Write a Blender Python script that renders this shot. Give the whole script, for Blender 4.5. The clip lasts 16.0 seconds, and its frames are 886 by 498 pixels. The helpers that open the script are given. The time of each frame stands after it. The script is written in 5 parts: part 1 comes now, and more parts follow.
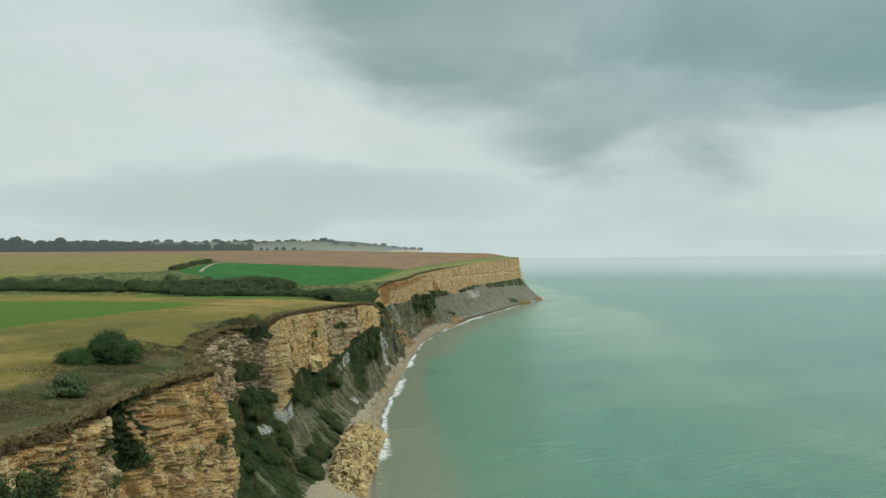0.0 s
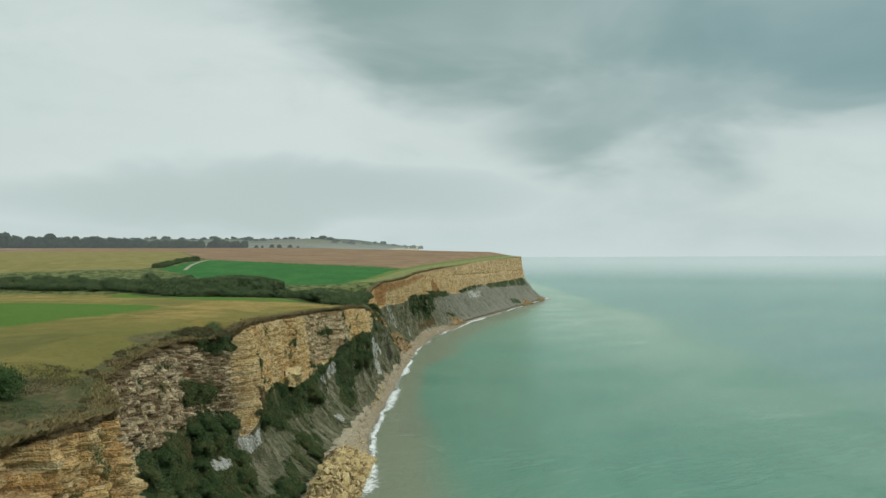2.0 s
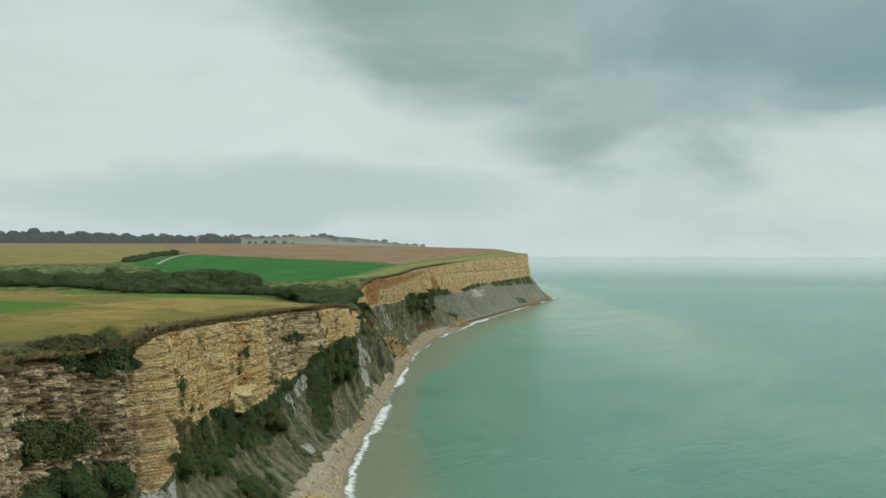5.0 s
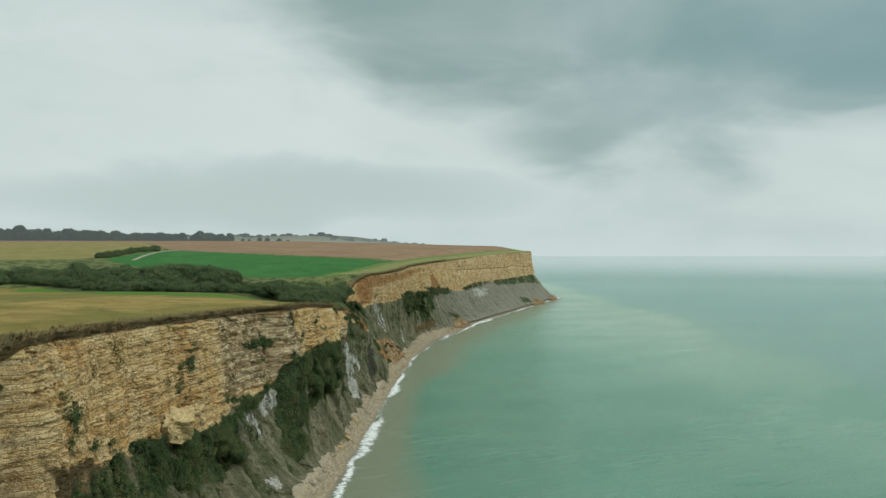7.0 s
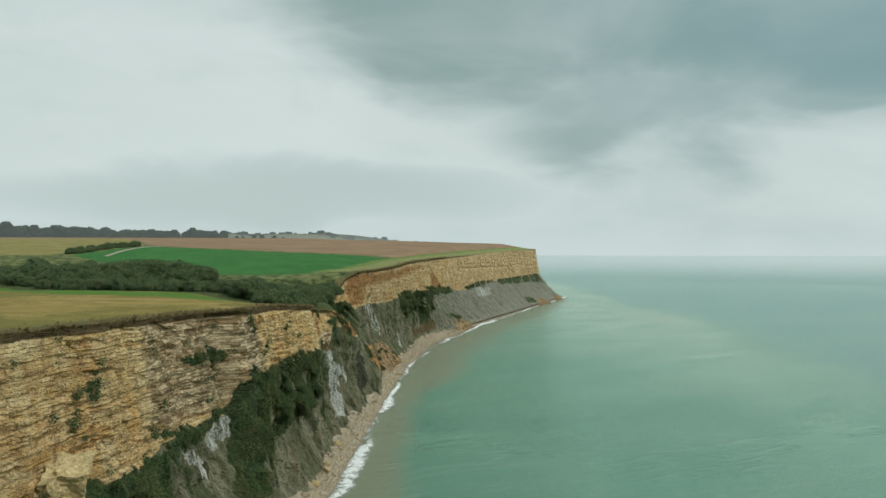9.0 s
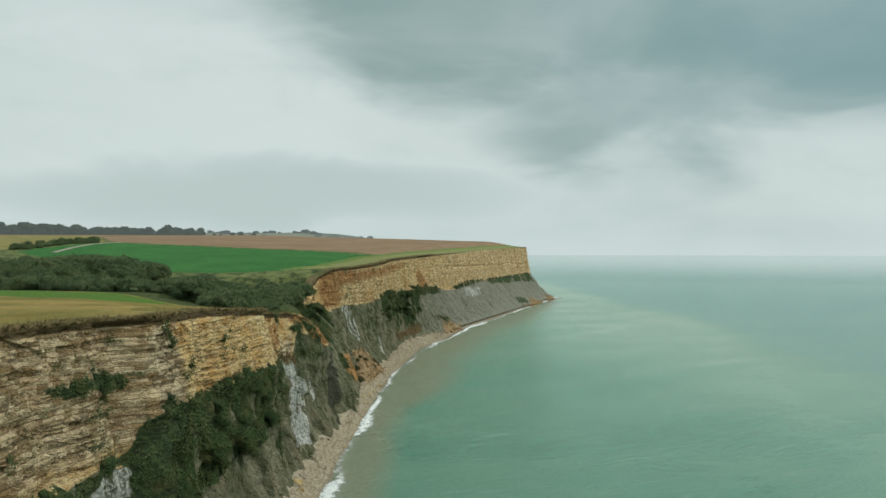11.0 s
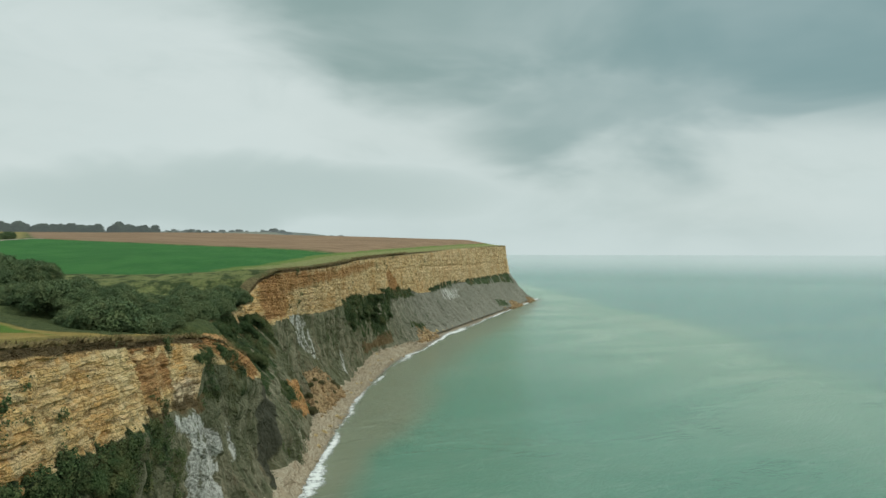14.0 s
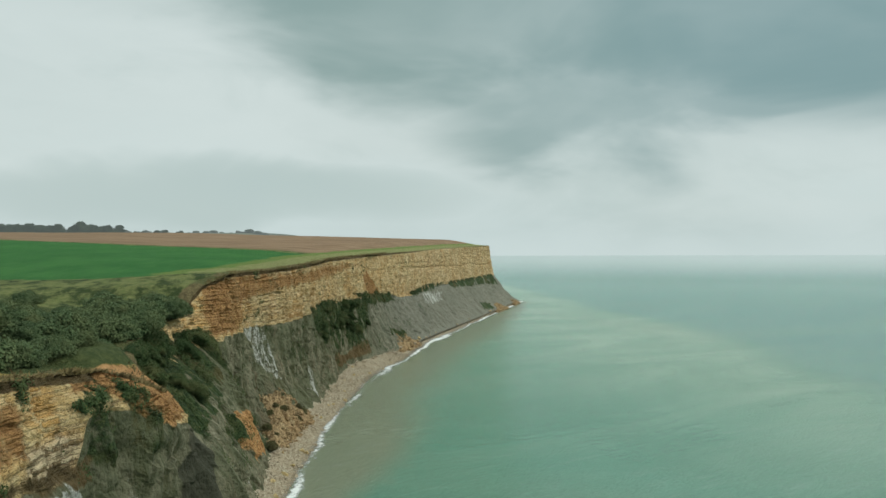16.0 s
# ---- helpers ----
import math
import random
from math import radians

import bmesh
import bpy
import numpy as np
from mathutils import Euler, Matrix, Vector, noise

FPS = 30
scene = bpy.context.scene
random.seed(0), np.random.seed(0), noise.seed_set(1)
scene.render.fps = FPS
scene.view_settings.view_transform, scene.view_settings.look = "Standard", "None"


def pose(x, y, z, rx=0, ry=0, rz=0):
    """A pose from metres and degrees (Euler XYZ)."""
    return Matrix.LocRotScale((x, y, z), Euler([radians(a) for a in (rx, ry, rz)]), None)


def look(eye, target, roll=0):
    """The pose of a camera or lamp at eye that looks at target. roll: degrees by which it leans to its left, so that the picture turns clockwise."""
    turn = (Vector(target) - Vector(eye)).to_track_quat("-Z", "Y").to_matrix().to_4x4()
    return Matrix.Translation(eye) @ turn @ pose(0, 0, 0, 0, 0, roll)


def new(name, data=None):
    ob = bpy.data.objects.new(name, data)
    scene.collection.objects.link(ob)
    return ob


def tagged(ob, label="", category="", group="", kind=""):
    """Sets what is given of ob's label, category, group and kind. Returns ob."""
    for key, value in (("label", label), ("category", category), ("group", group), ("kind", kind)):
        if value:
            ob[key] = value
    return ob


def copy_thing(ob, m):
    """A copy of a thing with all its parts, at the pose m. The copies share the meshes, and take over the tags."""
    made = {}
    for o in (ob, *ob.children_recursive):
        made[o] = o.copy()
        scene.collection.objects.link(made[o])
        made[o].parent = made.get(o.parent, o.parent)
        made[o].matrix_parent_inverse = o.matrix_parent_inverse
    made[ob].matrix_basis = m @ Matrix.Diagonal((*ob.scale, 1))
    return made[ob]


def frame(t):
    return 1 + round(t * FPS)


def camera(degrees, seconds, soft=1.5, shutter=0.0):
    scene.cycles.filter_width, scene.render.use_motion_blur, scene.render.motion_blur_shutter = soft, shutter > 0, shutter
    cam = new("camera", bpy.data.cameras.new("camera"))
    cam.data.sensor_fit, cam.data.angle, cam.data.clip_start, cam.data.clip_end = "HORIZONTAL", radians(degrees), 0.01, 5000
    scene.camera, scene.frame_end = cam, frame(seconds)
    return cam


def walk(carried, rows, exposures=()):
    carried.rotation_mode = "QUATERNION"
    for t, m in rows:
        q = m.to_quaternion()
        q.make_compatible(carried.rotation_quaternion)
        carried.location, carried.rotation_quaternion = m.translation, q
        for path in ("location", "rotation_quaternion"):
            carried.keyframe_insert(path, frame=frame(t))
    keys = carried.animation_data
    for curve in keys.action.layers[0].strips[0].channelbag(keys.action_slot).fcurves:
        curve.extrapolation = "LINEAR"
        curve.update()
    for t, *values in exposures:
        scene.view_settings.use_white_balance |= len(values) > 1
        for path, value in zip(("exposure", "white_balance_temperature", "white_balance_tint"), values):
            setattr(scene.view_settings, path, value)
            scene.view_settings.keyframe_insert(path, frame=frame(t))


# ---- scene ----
cam = camera(65.0, 16.0)
PATH = [
    (0, (5.849, 7.162, 52.911), (5.821, 9.162, 52.939), -0.4),
    (0.5, (5.763, 14.285, 52.913), (5.735, 16.285, 52.942), -0.4),
    (1, (5.863, 21.139, 52.948), (5.834, 23.138, 52.976), -0.3),
    (1.5, (6.093, 27.789, 52.961), (6.064, 29.789, 52.988), -0.2),
    (2, (6.299, 34.426, 52.917), (6.269, 36.425, 52.941), -0.1),
    (2.5, (6.398, 41.213, 52.593), (6.368, 43.212, 52.616), -0.0),
    (3, (6.628, 48.311, 52.099), (6.596, 50.31, 52.123), -0.0),
    (3.5, (6.572, 55.781, 51.646), (6.54, 57.78, 51.669), 0.0),
    (4, (6.467, 63.6, 51.103), (6.433, 65.6, 51.126), 0.1),
    (6.5, (6.138, 103.73, 47.662), (6.098, 105.73, 47.685), 0.1),
    (7, (5.851, 111.57, 47.178), (5.813, 113.569, 47.201), 0.1),
    (7.5, (5.75, 119.405, 46.755), (5.709, 121.404, 46.777), 0.2),
    (8, (5.637, 127.101, 46.375), (5.595, 129.1, 46.396), 0.2),
    (8.5, (5.573, 134.85, 46.031), (5.529, 136.85, 46.052), 0.2),
    (11, (4.606, 174.503, 44.01), (4.603, 176.503, 44.031), 0.2),
    (11.5, (4.42, 182.923, 43.713), (4.427, 184.923, 43.734), 0.2),
    (12, (4.342, 190.669, 43.611), (4.359, 192.668, 43.632), 0.1),
    (12.5, (4.19, 198.54, 43.557), (4.219, 200.54, 43.578), 0.2),
    (13, (4.111, 206.565, 43.44), (4.153, 208.565, 43.461), 0.2),
    (13.5, (3.912, 214.495, 43.326), (3.97, 216.494, 43.347), 0.1),
    (14, (3.613, 222.45, 43.27), (3.689, 224.449, 43.291), 0.2),
    (14.5, (3.312, 230.375, 43.203), (3.409, 232.372, 43.223), 0.2),
    (15, (3.168, 238.381, 43.079), (3.283, 240.378, 43.098), 0.2),
    (15.5, (3.116, 246.077, 42.97), (3.249, 248.072, 42.991), 0.2),
    (16, (3.074, 253.785, 43.019), (3.21, 255.78, 43.043), 0.0),
]
walk(cam, [(t, look(eye, aim, roll)) for t, eye, aim, roll in PATH])

# ---- world, sun, exposure ----
scene.view_settings.exposure = 0.0


class Tree:
    """A small helper to wire nodes."""

    def __init__(self, nt):
        self.nt = nt
        nt.nodes.clear()

    def n(self, kind, **props):
        nd = self.nt.nodes.new(kind)
        for k, v in props.items():
            if k == "op":
                nd.operation = v
            elif k == "blend":
                nd.blend_type = v
            elif k == "dtype":
                nd.data_type = v
            elif k == "attr":
                nd.attribute_name = v
            elif k == "feature":
                nd.feature = v
        return nd

    def put(self, sock, v):
        if isinstance(v, bpy.types.NodeSocket):
            self.nt.links.new(v, sock)
        else:
            if isinstance(v, (tuple, list)) and len(v) == 3 and sock.type == "RGBA":
                v = (*v, 1.0)
            sock.default_value = v

    def m(self, op, a, b=0.0, c=0.0):
        nd = self.n("ShaderNodeMath", op=op)
        for i, v in enumerate((a, b, c)):
            self.put(nd.inputs[i], v)
        return nd.outputs[0]

    def vm(self, op, a, b=(0, 0, 0)):
        nd = self.n("ShaderNodeVectorMath", op=op)
        self.put(nd.inputs[0], a)
        self.put(nd.inputs[1], b)
        return nd.outputs[0]

    def step(self, v, lo, hi, a=0.0, b=1.0):
        nd = self.n("ShaderNodeMapRange")
        nd.interpolation_type = "SMOOTHSTEP"
        for i, x in enumerate((v, lo, hi, a, b)):
            self.put(nd.inputs[i], x)
        return nd.outputs[0]

    def mix(self, f, a, b, blend="MIX"):
        nd = self.n("ShaderNodeMix", dtype="RGBA", blend=blend)
        self.put(nd.inputs[0], f)
        self.put(nd.inputs[6], a)
        self.put(nd.inputs[7], b)
        return nd.outputs[2]

    def noise(self, vec, scale, detail=4.0, rough=0.55, stretch=(1, 1, 1), distort=0.0):
        nd = self.n("ShaderNodeTexNoise")
        if stretch != (1, 1, 1):
            vec = self.vm("MULTIPLY", vec, stretch)
        self.put(nd.inputs["Vector"], vec)
        self.put(nd.inputs["Scale"], scale)
        self.put(nd.inputs["Detail"], detail)
        self.put(nd.inputs["Roughness"], rough)
        self.put(nd.inputs["Distortion"], distort)
        return nd.outputs[0]

    def xyz(self, vec):
        nd = self.n("ShaderNodeSeparateXYZ")
        self.put(nd.inputs[0], vec)
        return nd.outputs

    def attr(self, name):
        return self.n("ShaderNodeAttribute", attr=name).outputs["Fac"]

    def where(self):
        return self.n("ShaderNodeNewGeometry").outputs["Position"]


SUN_UP, SUN_TURN = 40.0, 105.0  # elevation, and compass turn from +y towards +x
world = bpy.data.worlds.new("overcast_sky")
scene.world = world
world.use_nodes = True
w = Tree(world.node_tree)
direction = w.n("ShaderNodeTexCoord").outputs["Generated"]
sky = w.n("ShaderNodeTexSky")
sky.sky_type = "NISHITA"
sky.sun_disc = False
sky.sun_elevation, sky.sun_rotation = radians(SUN_UP), radians(SUN_TURN)
sky.air_density, sky.dust_density = 1.4, 4.0
dx, dy, dz = w.xyz(direction)
soft = w.noise(direction, 3.2, 4.5, 0.48, (1, 1, 2.4), 0.35)
fine = w.noise(direction, 9.0, 6.0, 0.55, (1, 1, 2.8), 0.2)
billow = w.noise(w.vm("ADD", direction, (4.0, 1.0, 2.0)), 1.7, 5.0, 0.5, (1, 1, 2.0), 0.5)
wob = w.m("ADD", w.m("MULTIPLY", w.m("SUBTRACT", soft, 0.5), 0.26), w.m("MULTIPLY", w.m("SUBTRACT", fine, 0.5), 0.03))
# the dark cloud bank over the sea, and the paler shelf of cloud that hangs below it
edge = w.m("SUBTRACT", 0.222, w.m("MULTIPLY", w.m("MAXIMUM", w.m("SUBTRACT", dx, 0.16), 0.0), 0.13))
edge = w.m("ADD", edge, w.m("MULTIPLY", w.m("MAXIMUM", w.m("SUBTRACT", -0.10, dx), 0.0), 0.30))
above = w.m("ADD", w.m("SUBTRACT", dz, edge), w.m("MULTIPLY", wob, 0.62))
crisp = w.step(above, -0.014, 0.055)
hazy = w.step(above, -0.07, 0.07)
bank = w.mix(w.step(dx, 0.02, 0.25), crisp, hazy)
bank = w.m("MULTIPLY", bank, w.step(w.m("ADD", dx, w.m("MULTIPLY", wob, 1.6)), -0.31, -0.06, 0.10, 1.0))
shelf = w.step(w.m("ADD", w.m("SUBTRACT", dz, w.m("MULTIPLY_ADD", w.m("MAXIMUM", w.m("SUBTRACT", dx, 0.28), 0.0), 0.22, 0.120)), w.m("MULTIPLY", wob, 1.0)), -0.03, 0.045)
shelf = w.m("MULTIPLY", shelf, w.step(w.m("ADD", dx, w.m("MULTIPLY", wob, 0.9)), 0.04, 0.20, 0.0, 0.80))
bank = w.m("MAXIMUM", bank, shelf)
bank = w.m("MULTIPLY", bank, w.step(dz, 0.95, 0.45))
bank = w.m("MULTIPLY", bank, w.step(soft, 0.28, 0.66, 0.70, 1.0))
# a soft grey belly low over the land
belly_d = w.m("ADD", w.m("POWER", w.m("DIVIDE", w.m("ADD", dx, 0.24), 0.42), 2.0), w.m("POWER", w.m("DIVIDE", w.m("ADD", w.m("SUBTRACT", dz, 0.085), w.m("MULTIPLY", wob, 0.5)), 0.05), 2.0))
belly = w.m("MULTIPLY", w.step(belly_d, 1.3, 0.0), w.step(dy, 0.0, 0.3))
upper = w.m("MULTIPLY", w.step(w.m("ADD", dz, wob), 0.24, 0.40), 0.30)
mottle = w.noise(w.vm("ADD", direction, (1.0, 7.0, 3.0)), 5.5, 5.0, 0.55, (1, 1, 2.2), 0.5)
patches = w.m("ADD", w.m("MULTIPLY", w.step(billow, 0.45, 0.68), 0.35), w.m("MULTIPLY", w.step(mottle, 0.46, 0.70), 0.34))
lit = w.mix(w.step(w.m("ADD", dz, wob), 0.0, 0.2), (0.608, 0.716, 0.710), (0.655, 0.744, 0.728))
grey = w.mix(w.m("MAXIMUM", w.m("MULTIPLY", belly, 0.50), w.m("MAXIMUM", upper, w.m("MULTIPLY", patches, 0.5))), lit, (0.36, 0.475, 0.455))
cloud = w.mix(bank, grey, w.mix(w.step(dx, -0.1, 0.5), (0.27, 0.385, 0.37), (0.222, 0.352, 0.362)))
# the cloud layer is brightest overhead
cloud = w.mix(1.0, cloud, w.step(dz, 0.42, 1.0, 1.0, 2.3), "MULTIPLY")
blue = w.mix(1.0, sky.outputs[0], (0.08, 0.08, 0.08), "MULTIPLY")
back = w.n("ShaderNodeBackground")
w.put(back.inputs[0], w.mix(0.94, blue, cloud))
back.inputs[1].default_value = 1.0
w.nt.links.new(back.outputs[0], w.n("ShaderNodeOutputWorld").inputs[0])

sun = new("sun", bpy.data.lights.new("sun", "SUN"))
sun.data.energy, sun.data.angle, sun.data.color = 1.5, radians(25), (1.0, 0.965, 0.9)
sun.matrix_world = look((math.sin(radians(SUN_TURN)) * 100, math.cos(radians(SUN_TURN)) * 100, math.tan(radians(SUN_UP)) * 100), (0, 0, 0))

# ---- materials ----
def material(name):
    mat = bpy.data.materials.new(name)
    mat.use_nodes = True
    return mat, Tree(mat.node_tree)


def finish(t, colour, rough=0.9, bump=None, depth=0.1, spec=0.25, ior=None):
    p = t.n("ShaderNodeBsdfPrincipled")
    t.put(p.inputs["Base Color"], colour)
    t.put(p.inputs["Roughness"], rough)
    t.put(p.inputs["Specular IOR Level"], spec)
    if ior:
        t.put(p.inputs["IOR"], ior)
    if bump is not None:
        b = t.n("ShaderNodeBump")
        t.put(b.inputs["Height"], bump)
        t.put(b.inputs["Distance"], depth)
        b.inputs["Strength"].default_value = 1.0
        t.nt.links.new(b.outputs[0], p.inputs["Normal"])
    t.nt.links.new(p.outputs[0], t.n("ShaderNodeOutputMaterial").inputs[0])
    return p


def courses(t, y, z, high, long, sway, rag, seed):
    """Bedded stone: a chance value for each block, and the way in metres to its nearest joint."""
    def dice(a, b):
        com = t.n("ShaderNodeCombineXYZ")
        for i, v in enumerate((a, b, seed)):
            t.put(com.inputs[i], v)
        white = t.n("ShaderNodeTexWhiteNoise")
        t.nt.links.new(com.outputs[0], white.inputs["Vector"])
        return white.outputs["Value"]

    zz = t.m("ADD", t.m("DIVIDE", z, high), t.m("MULTIPLY", sway, 1.6))
    zz = t.m("ADD", zz, t.m("MULTIPLY", rag, 0.9))
    bed = t.m("FLOOR", zz)
    yy = t.m("ADD", t.m("DIVIDE", y, long), t.m("ADD", t.m("MULTIPLY", dice(bed, 0.5), 9.0), t.m("MULTIPLY", rag, 1.2)))
    block = t.m("FLOOR", yy)
    fz, fy = t.m("FRACT", zz), t.m("FRACT", yy)
    gap_z = t.m("MULTIPLY", t.m("MINIMUM", fz, t.m("SUBTRACT", 1.0, fz)), high)
    gap_y = t.m("MULTIPLY", t.m("MINIMUM", fy, t.m("SUBTRACT", 1.0, fy)), long)
    return dice(bed, block), t.m("MINIMUM", gap_z, t.m("MULTIPLY", gap_y, 1.3))


def cliff_material():
    mat, t = material("cliff_rock")
    at = t.where()
    x, y, z = t.xyz(at)
    big = t.noise(at, 0.09, 4, 0.6)
    mid = t.noise(at, 0.45, 5, 0.6)
    fine = t.noise(at, 2.4, 5, 0.62)
    beds = t.noise(at, 1.0, 4, 0.55, (0.05, 0.07, 1.3), 0.15)
    # limestone: upright ochre, cream and tan bays, crossed by thin beds of small blocks
    near = t.step(y, 430, 540, 1.0, 0.0)
    bays = t.noise(at, 1.0, 4, 0.6, (0.06, 0.13, 0.045), 0.5)
    lime = t.mix(t.step(bays, 0.36, 0.62), (0.73, 0.415, 0.138), (0.80, 0.580, 0.275))
    lime = t.mix(t.m("MULTIPLY", t.step(big, 0.54, 0.68), 0.5), lime, (0.70, 0.36, 0.105))
    lime = t.mix(t.m("MULTIPLY", t.step(beds, 0.52, 0.66), 0.6), lime, (0.80, 0.615, 0.325))
    lime = t.mix(t.m("MULTIPLY", t.step(beds, 0.46, 0.34), 0.32), lime, (0.52, 0.295, 0.105))
    
    sway, rag = t.noise(at, 0.10, 3, 0.5), t.noise(at, 1.6, 4, 0.65)
    tint, joint = courses(t, y, z, 0.48, 1.15, sway, rag, 1.0)
    tint_b, joint_b = courses(t, y, z, 1.7, 3.1, sway, rag, 2.0)
    lime = t.mix(t.m("MULTIPLY", t.step(tint_b, 0.55, 1.0), 0.34), lime, (0.80, 0.635, 0.365))
    lime = t.mix(t.m("MULTIPLY", t.step(tint_b, 0.40, 0.0), 0.32), lime, (0.42, 0.225, 0.080))
    lime = t.mix(t.m("MULTIPLY", t.m("MULTIPLY", t.step(tint, 0.60, 1.0), 0.34), near), lime, (0.84, 0.69, 0.43))
    lime = t.mix(t.m("MULTIPLY", t.m("MULTIPLY", t.step(tint, 0.40, 0.0), 0.30), near), lime, (0.31, 0.18, 0.075))
    blotch = t.noise(at, 0.26, 6, 0.68, (1, 0.8, 1.2), 1.1)
    lime = t.mix(t.m("MULTIPLY", t.step(blotch, 0.53, 0.62), 0.6), lime, (0.80, 0.625, 0.345))
    lime = t.mix(t.m("MULTIPLY", t.step(blotch, 0.45, 0.36), 0.5), lime, (0.54, 0.290, 0.095))
    # grey stone by block; its darks also paint in crevice shade
    stone_shade = t.mix(t.step(t.m("ADD", t.m("MULTIPLY", tint, 0.45), t.m("ADD", t.m("MULTIPLY", tint_b, 0.25), t.m("MULTIPLY", mid, 0.3))), 0.28, 0.74), (0.185, 0.132, 0.076), (0.74, 0.60, 0.405))
    lime = t.mix(t.m("MULTIPLY", t.attr("grey"), 0.85), lime, stone_shade)
    grit = t.noise(at, 5.5, 4, 0.66)
    close = t.step(y, 170, 330, 1.0, 0.55)
    lime = t.mix(t.m("MULTIPLY", t.step(grit, 0.48, 0.33), t.m("MULTIPLY", close, 0.50)), lime, (0.17, 0.105, 0.048))
    lime = t.mix(t.m("MULTIPLY", t.step(grit, 0.54, 0.68), t.m("MULTIPLY", close, 0.70)), lime, (0.90, 0.77, 0.51))
    chips = t.noise(at, 1.0, 3, 0.6, (2.2, 2.6, 6.0), 0.3)
    lime = t.mix(t.m("MULTIPLY", t.step(chips, 0.44, 0.32), t.m("MULTIPLY", close, 0.42)), lime, (0.14, 0.092, 0.046))
    line = t.m("MULTIPLY", t.step(t.m("ADD", joint, t.m("MULTIPLY", t.m("SUBTRACT", fine, 0.5), 0.22)), 0.085, 0.01), t.m("MULTIPLY", t.step(mid, 0.38, 0.60, 0.08, 0.62), t.m("MULTIPLY", near, t.m("MULTIPLY_ADD", t.attr("grey"), 0.6, 0.4))))
    lime = t.mix(line, lime, (0.12, 0.078, 0.040))
    line = t.m("MULTIPLY", t.step(t.m("ADD", joint_b, t.m("MULTIPLY", t.m("SUBTRACT", fine, 0.5), 0.35)), 0.15, 0.01), t.step(big, 0.40, 0.58, 0.08, 0.50))
    lime = t.mix(line, lime, (0.105, 0.070, 0.038))
    pit = t.m("MULTIPLY", t.step(t.noise(at, 1.5, 5, 0.7, (1, 0.8, 1.5)), 0.40, 0.30), t.step(big, 0.38, 0.56, 0.25, 0.75))
    lime = t.mix(pit, lime, (0.115, 0.082, 0.045))
    drip = t.noise(at, 1.0, 5, 0.65, (0.1, 0.8, 0.14), 0.3)
    lime = t.mix(t.m("MULTIPLY", t.step(drip, 0.54, 0.70), t.step(y, 400, 520, 0.25, 0.65)), lime, (0.34, 0.205, 0.085))
    # marl: grey with long dark runs
    com = t.n("ShaderNodeCombineXYZ")
    t.put(com.inputs[0], t.m("MULTIPLY", x, 0.15))
    t.put(com.inputs[1], t.attr("along"))
    t.put(com.inputs[2], z)
    face = com.outputs[0]
    runs = t.noise(face, 1.0, 6, 0.66, (0.3, 0.62, 0.055), 0.5)
    slips = t.noise(face, 1.0, 6, 0.66, (0.3, 0.30, 0.06), 0.9)
    marl = t.mix(t.step(t.m("ADD", t.m("MULTIPLY", runs, 0.65), t.m("MULTIPLY", mid, 0.35)), 0.38, 0.63), (0.088, 0.092, 0.050), (0.268, 0.246, 0.165))
    marl = t.mix(t.m("MULTIPLY", t.step(slips, 0.50, 0.62), 0.8), marl, t.mix(runs, (0.054, 0.062, 0.029), (0.132, 0.126, 0.062)))
    marl = t.mix(t.m("MULTIPLY", t.step(slips, 0.44, 0.36), 0.7), marl, t.mix(runs, (0.12, 0.092, 0.055), (0.225, 0.178, 0.110)))
    marl = t.mix(t.m("MULTIPLY", t.step(big, 0.47, 0.60), 0.55), marl, t.mix(mid, (0.070, 0.086, 0.044), (0.150, 0.158, 0.090)))
    # marl turns paler, greyer and evener far along the coast
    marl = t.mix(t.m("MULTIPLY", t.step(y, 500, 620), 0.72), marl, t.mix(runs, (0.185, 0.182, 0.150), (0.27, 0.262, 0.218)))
    marl = t.mix(t.m("MULTIPLY", t.step(fine, 0.52, 0.36), 0.45), marl, (0.085, 0.088, 0.060))
    rock = t.mix(t.step(t.m("ADD", t.attr("marl"), t.m("MULTIPLY", t.m("SUBTRACT", mid, 0.5), 0.5)), 0.42, 0.58), lime, marl)
    jag = t.m("ADD", t.m("MULTIPLY", t.m("SUBTRACT", runs, 0.5), 1.6), t.m("MULTIPLY", t.m("SUBTRACT", fine, 0.5), 1.0))
    rock = t.mix(t.step(t.m("ADD", t.attr("chalk"), t.m("MULTIPLY", jag, 1.7)), 0.55, 0.95), rock, t.mix(t.step(t.m("ADD", t.m("MULTIPLY", fine, 0.5), t.m("MULTIPLY", runs, 0.5)), 0.36, 0.62), (0.18, 0.185, 0.16), (0.56, 0.555, 0.50)))
    rock = t.mix(t.step(t.m("ADD", t.attr("rust"), t.m("MULTIPLY", jag, 0.45)), 0.35, 0.65), rock, t.mix(t.step(fine, 0.3, 0.7), (0.26, 0.130, 0.052), (0.56, 0.315, 0.130)))
    leaf = t.noise(at, 1.3, 6, 0.7)
    green = t.mix(t.step(leaf, 0.35, 0.68), (0.026, 0.042, 0.020), (0.070, 0.098, 0.038))
    green = t.mix(t.step(big, 0.5, 0.66), green, t.mix(leaf, (0.055, 0.050, 0.024), (0.135, 0.120, 0.052)))
    cover = t.m("ADD", t.attr("veg"), t.m("ADD", t.m("MULTIPLY", t.m("SUBTRACT", mid, 0.5), 0.8), t.m("MULTIPLY", t.m("SUBTRACT", t.noise(at, 1.1, 4), 0.5), 0.5)))
    rock = t.mix(t.step(cover, 0.42, 0.64), rock, green)
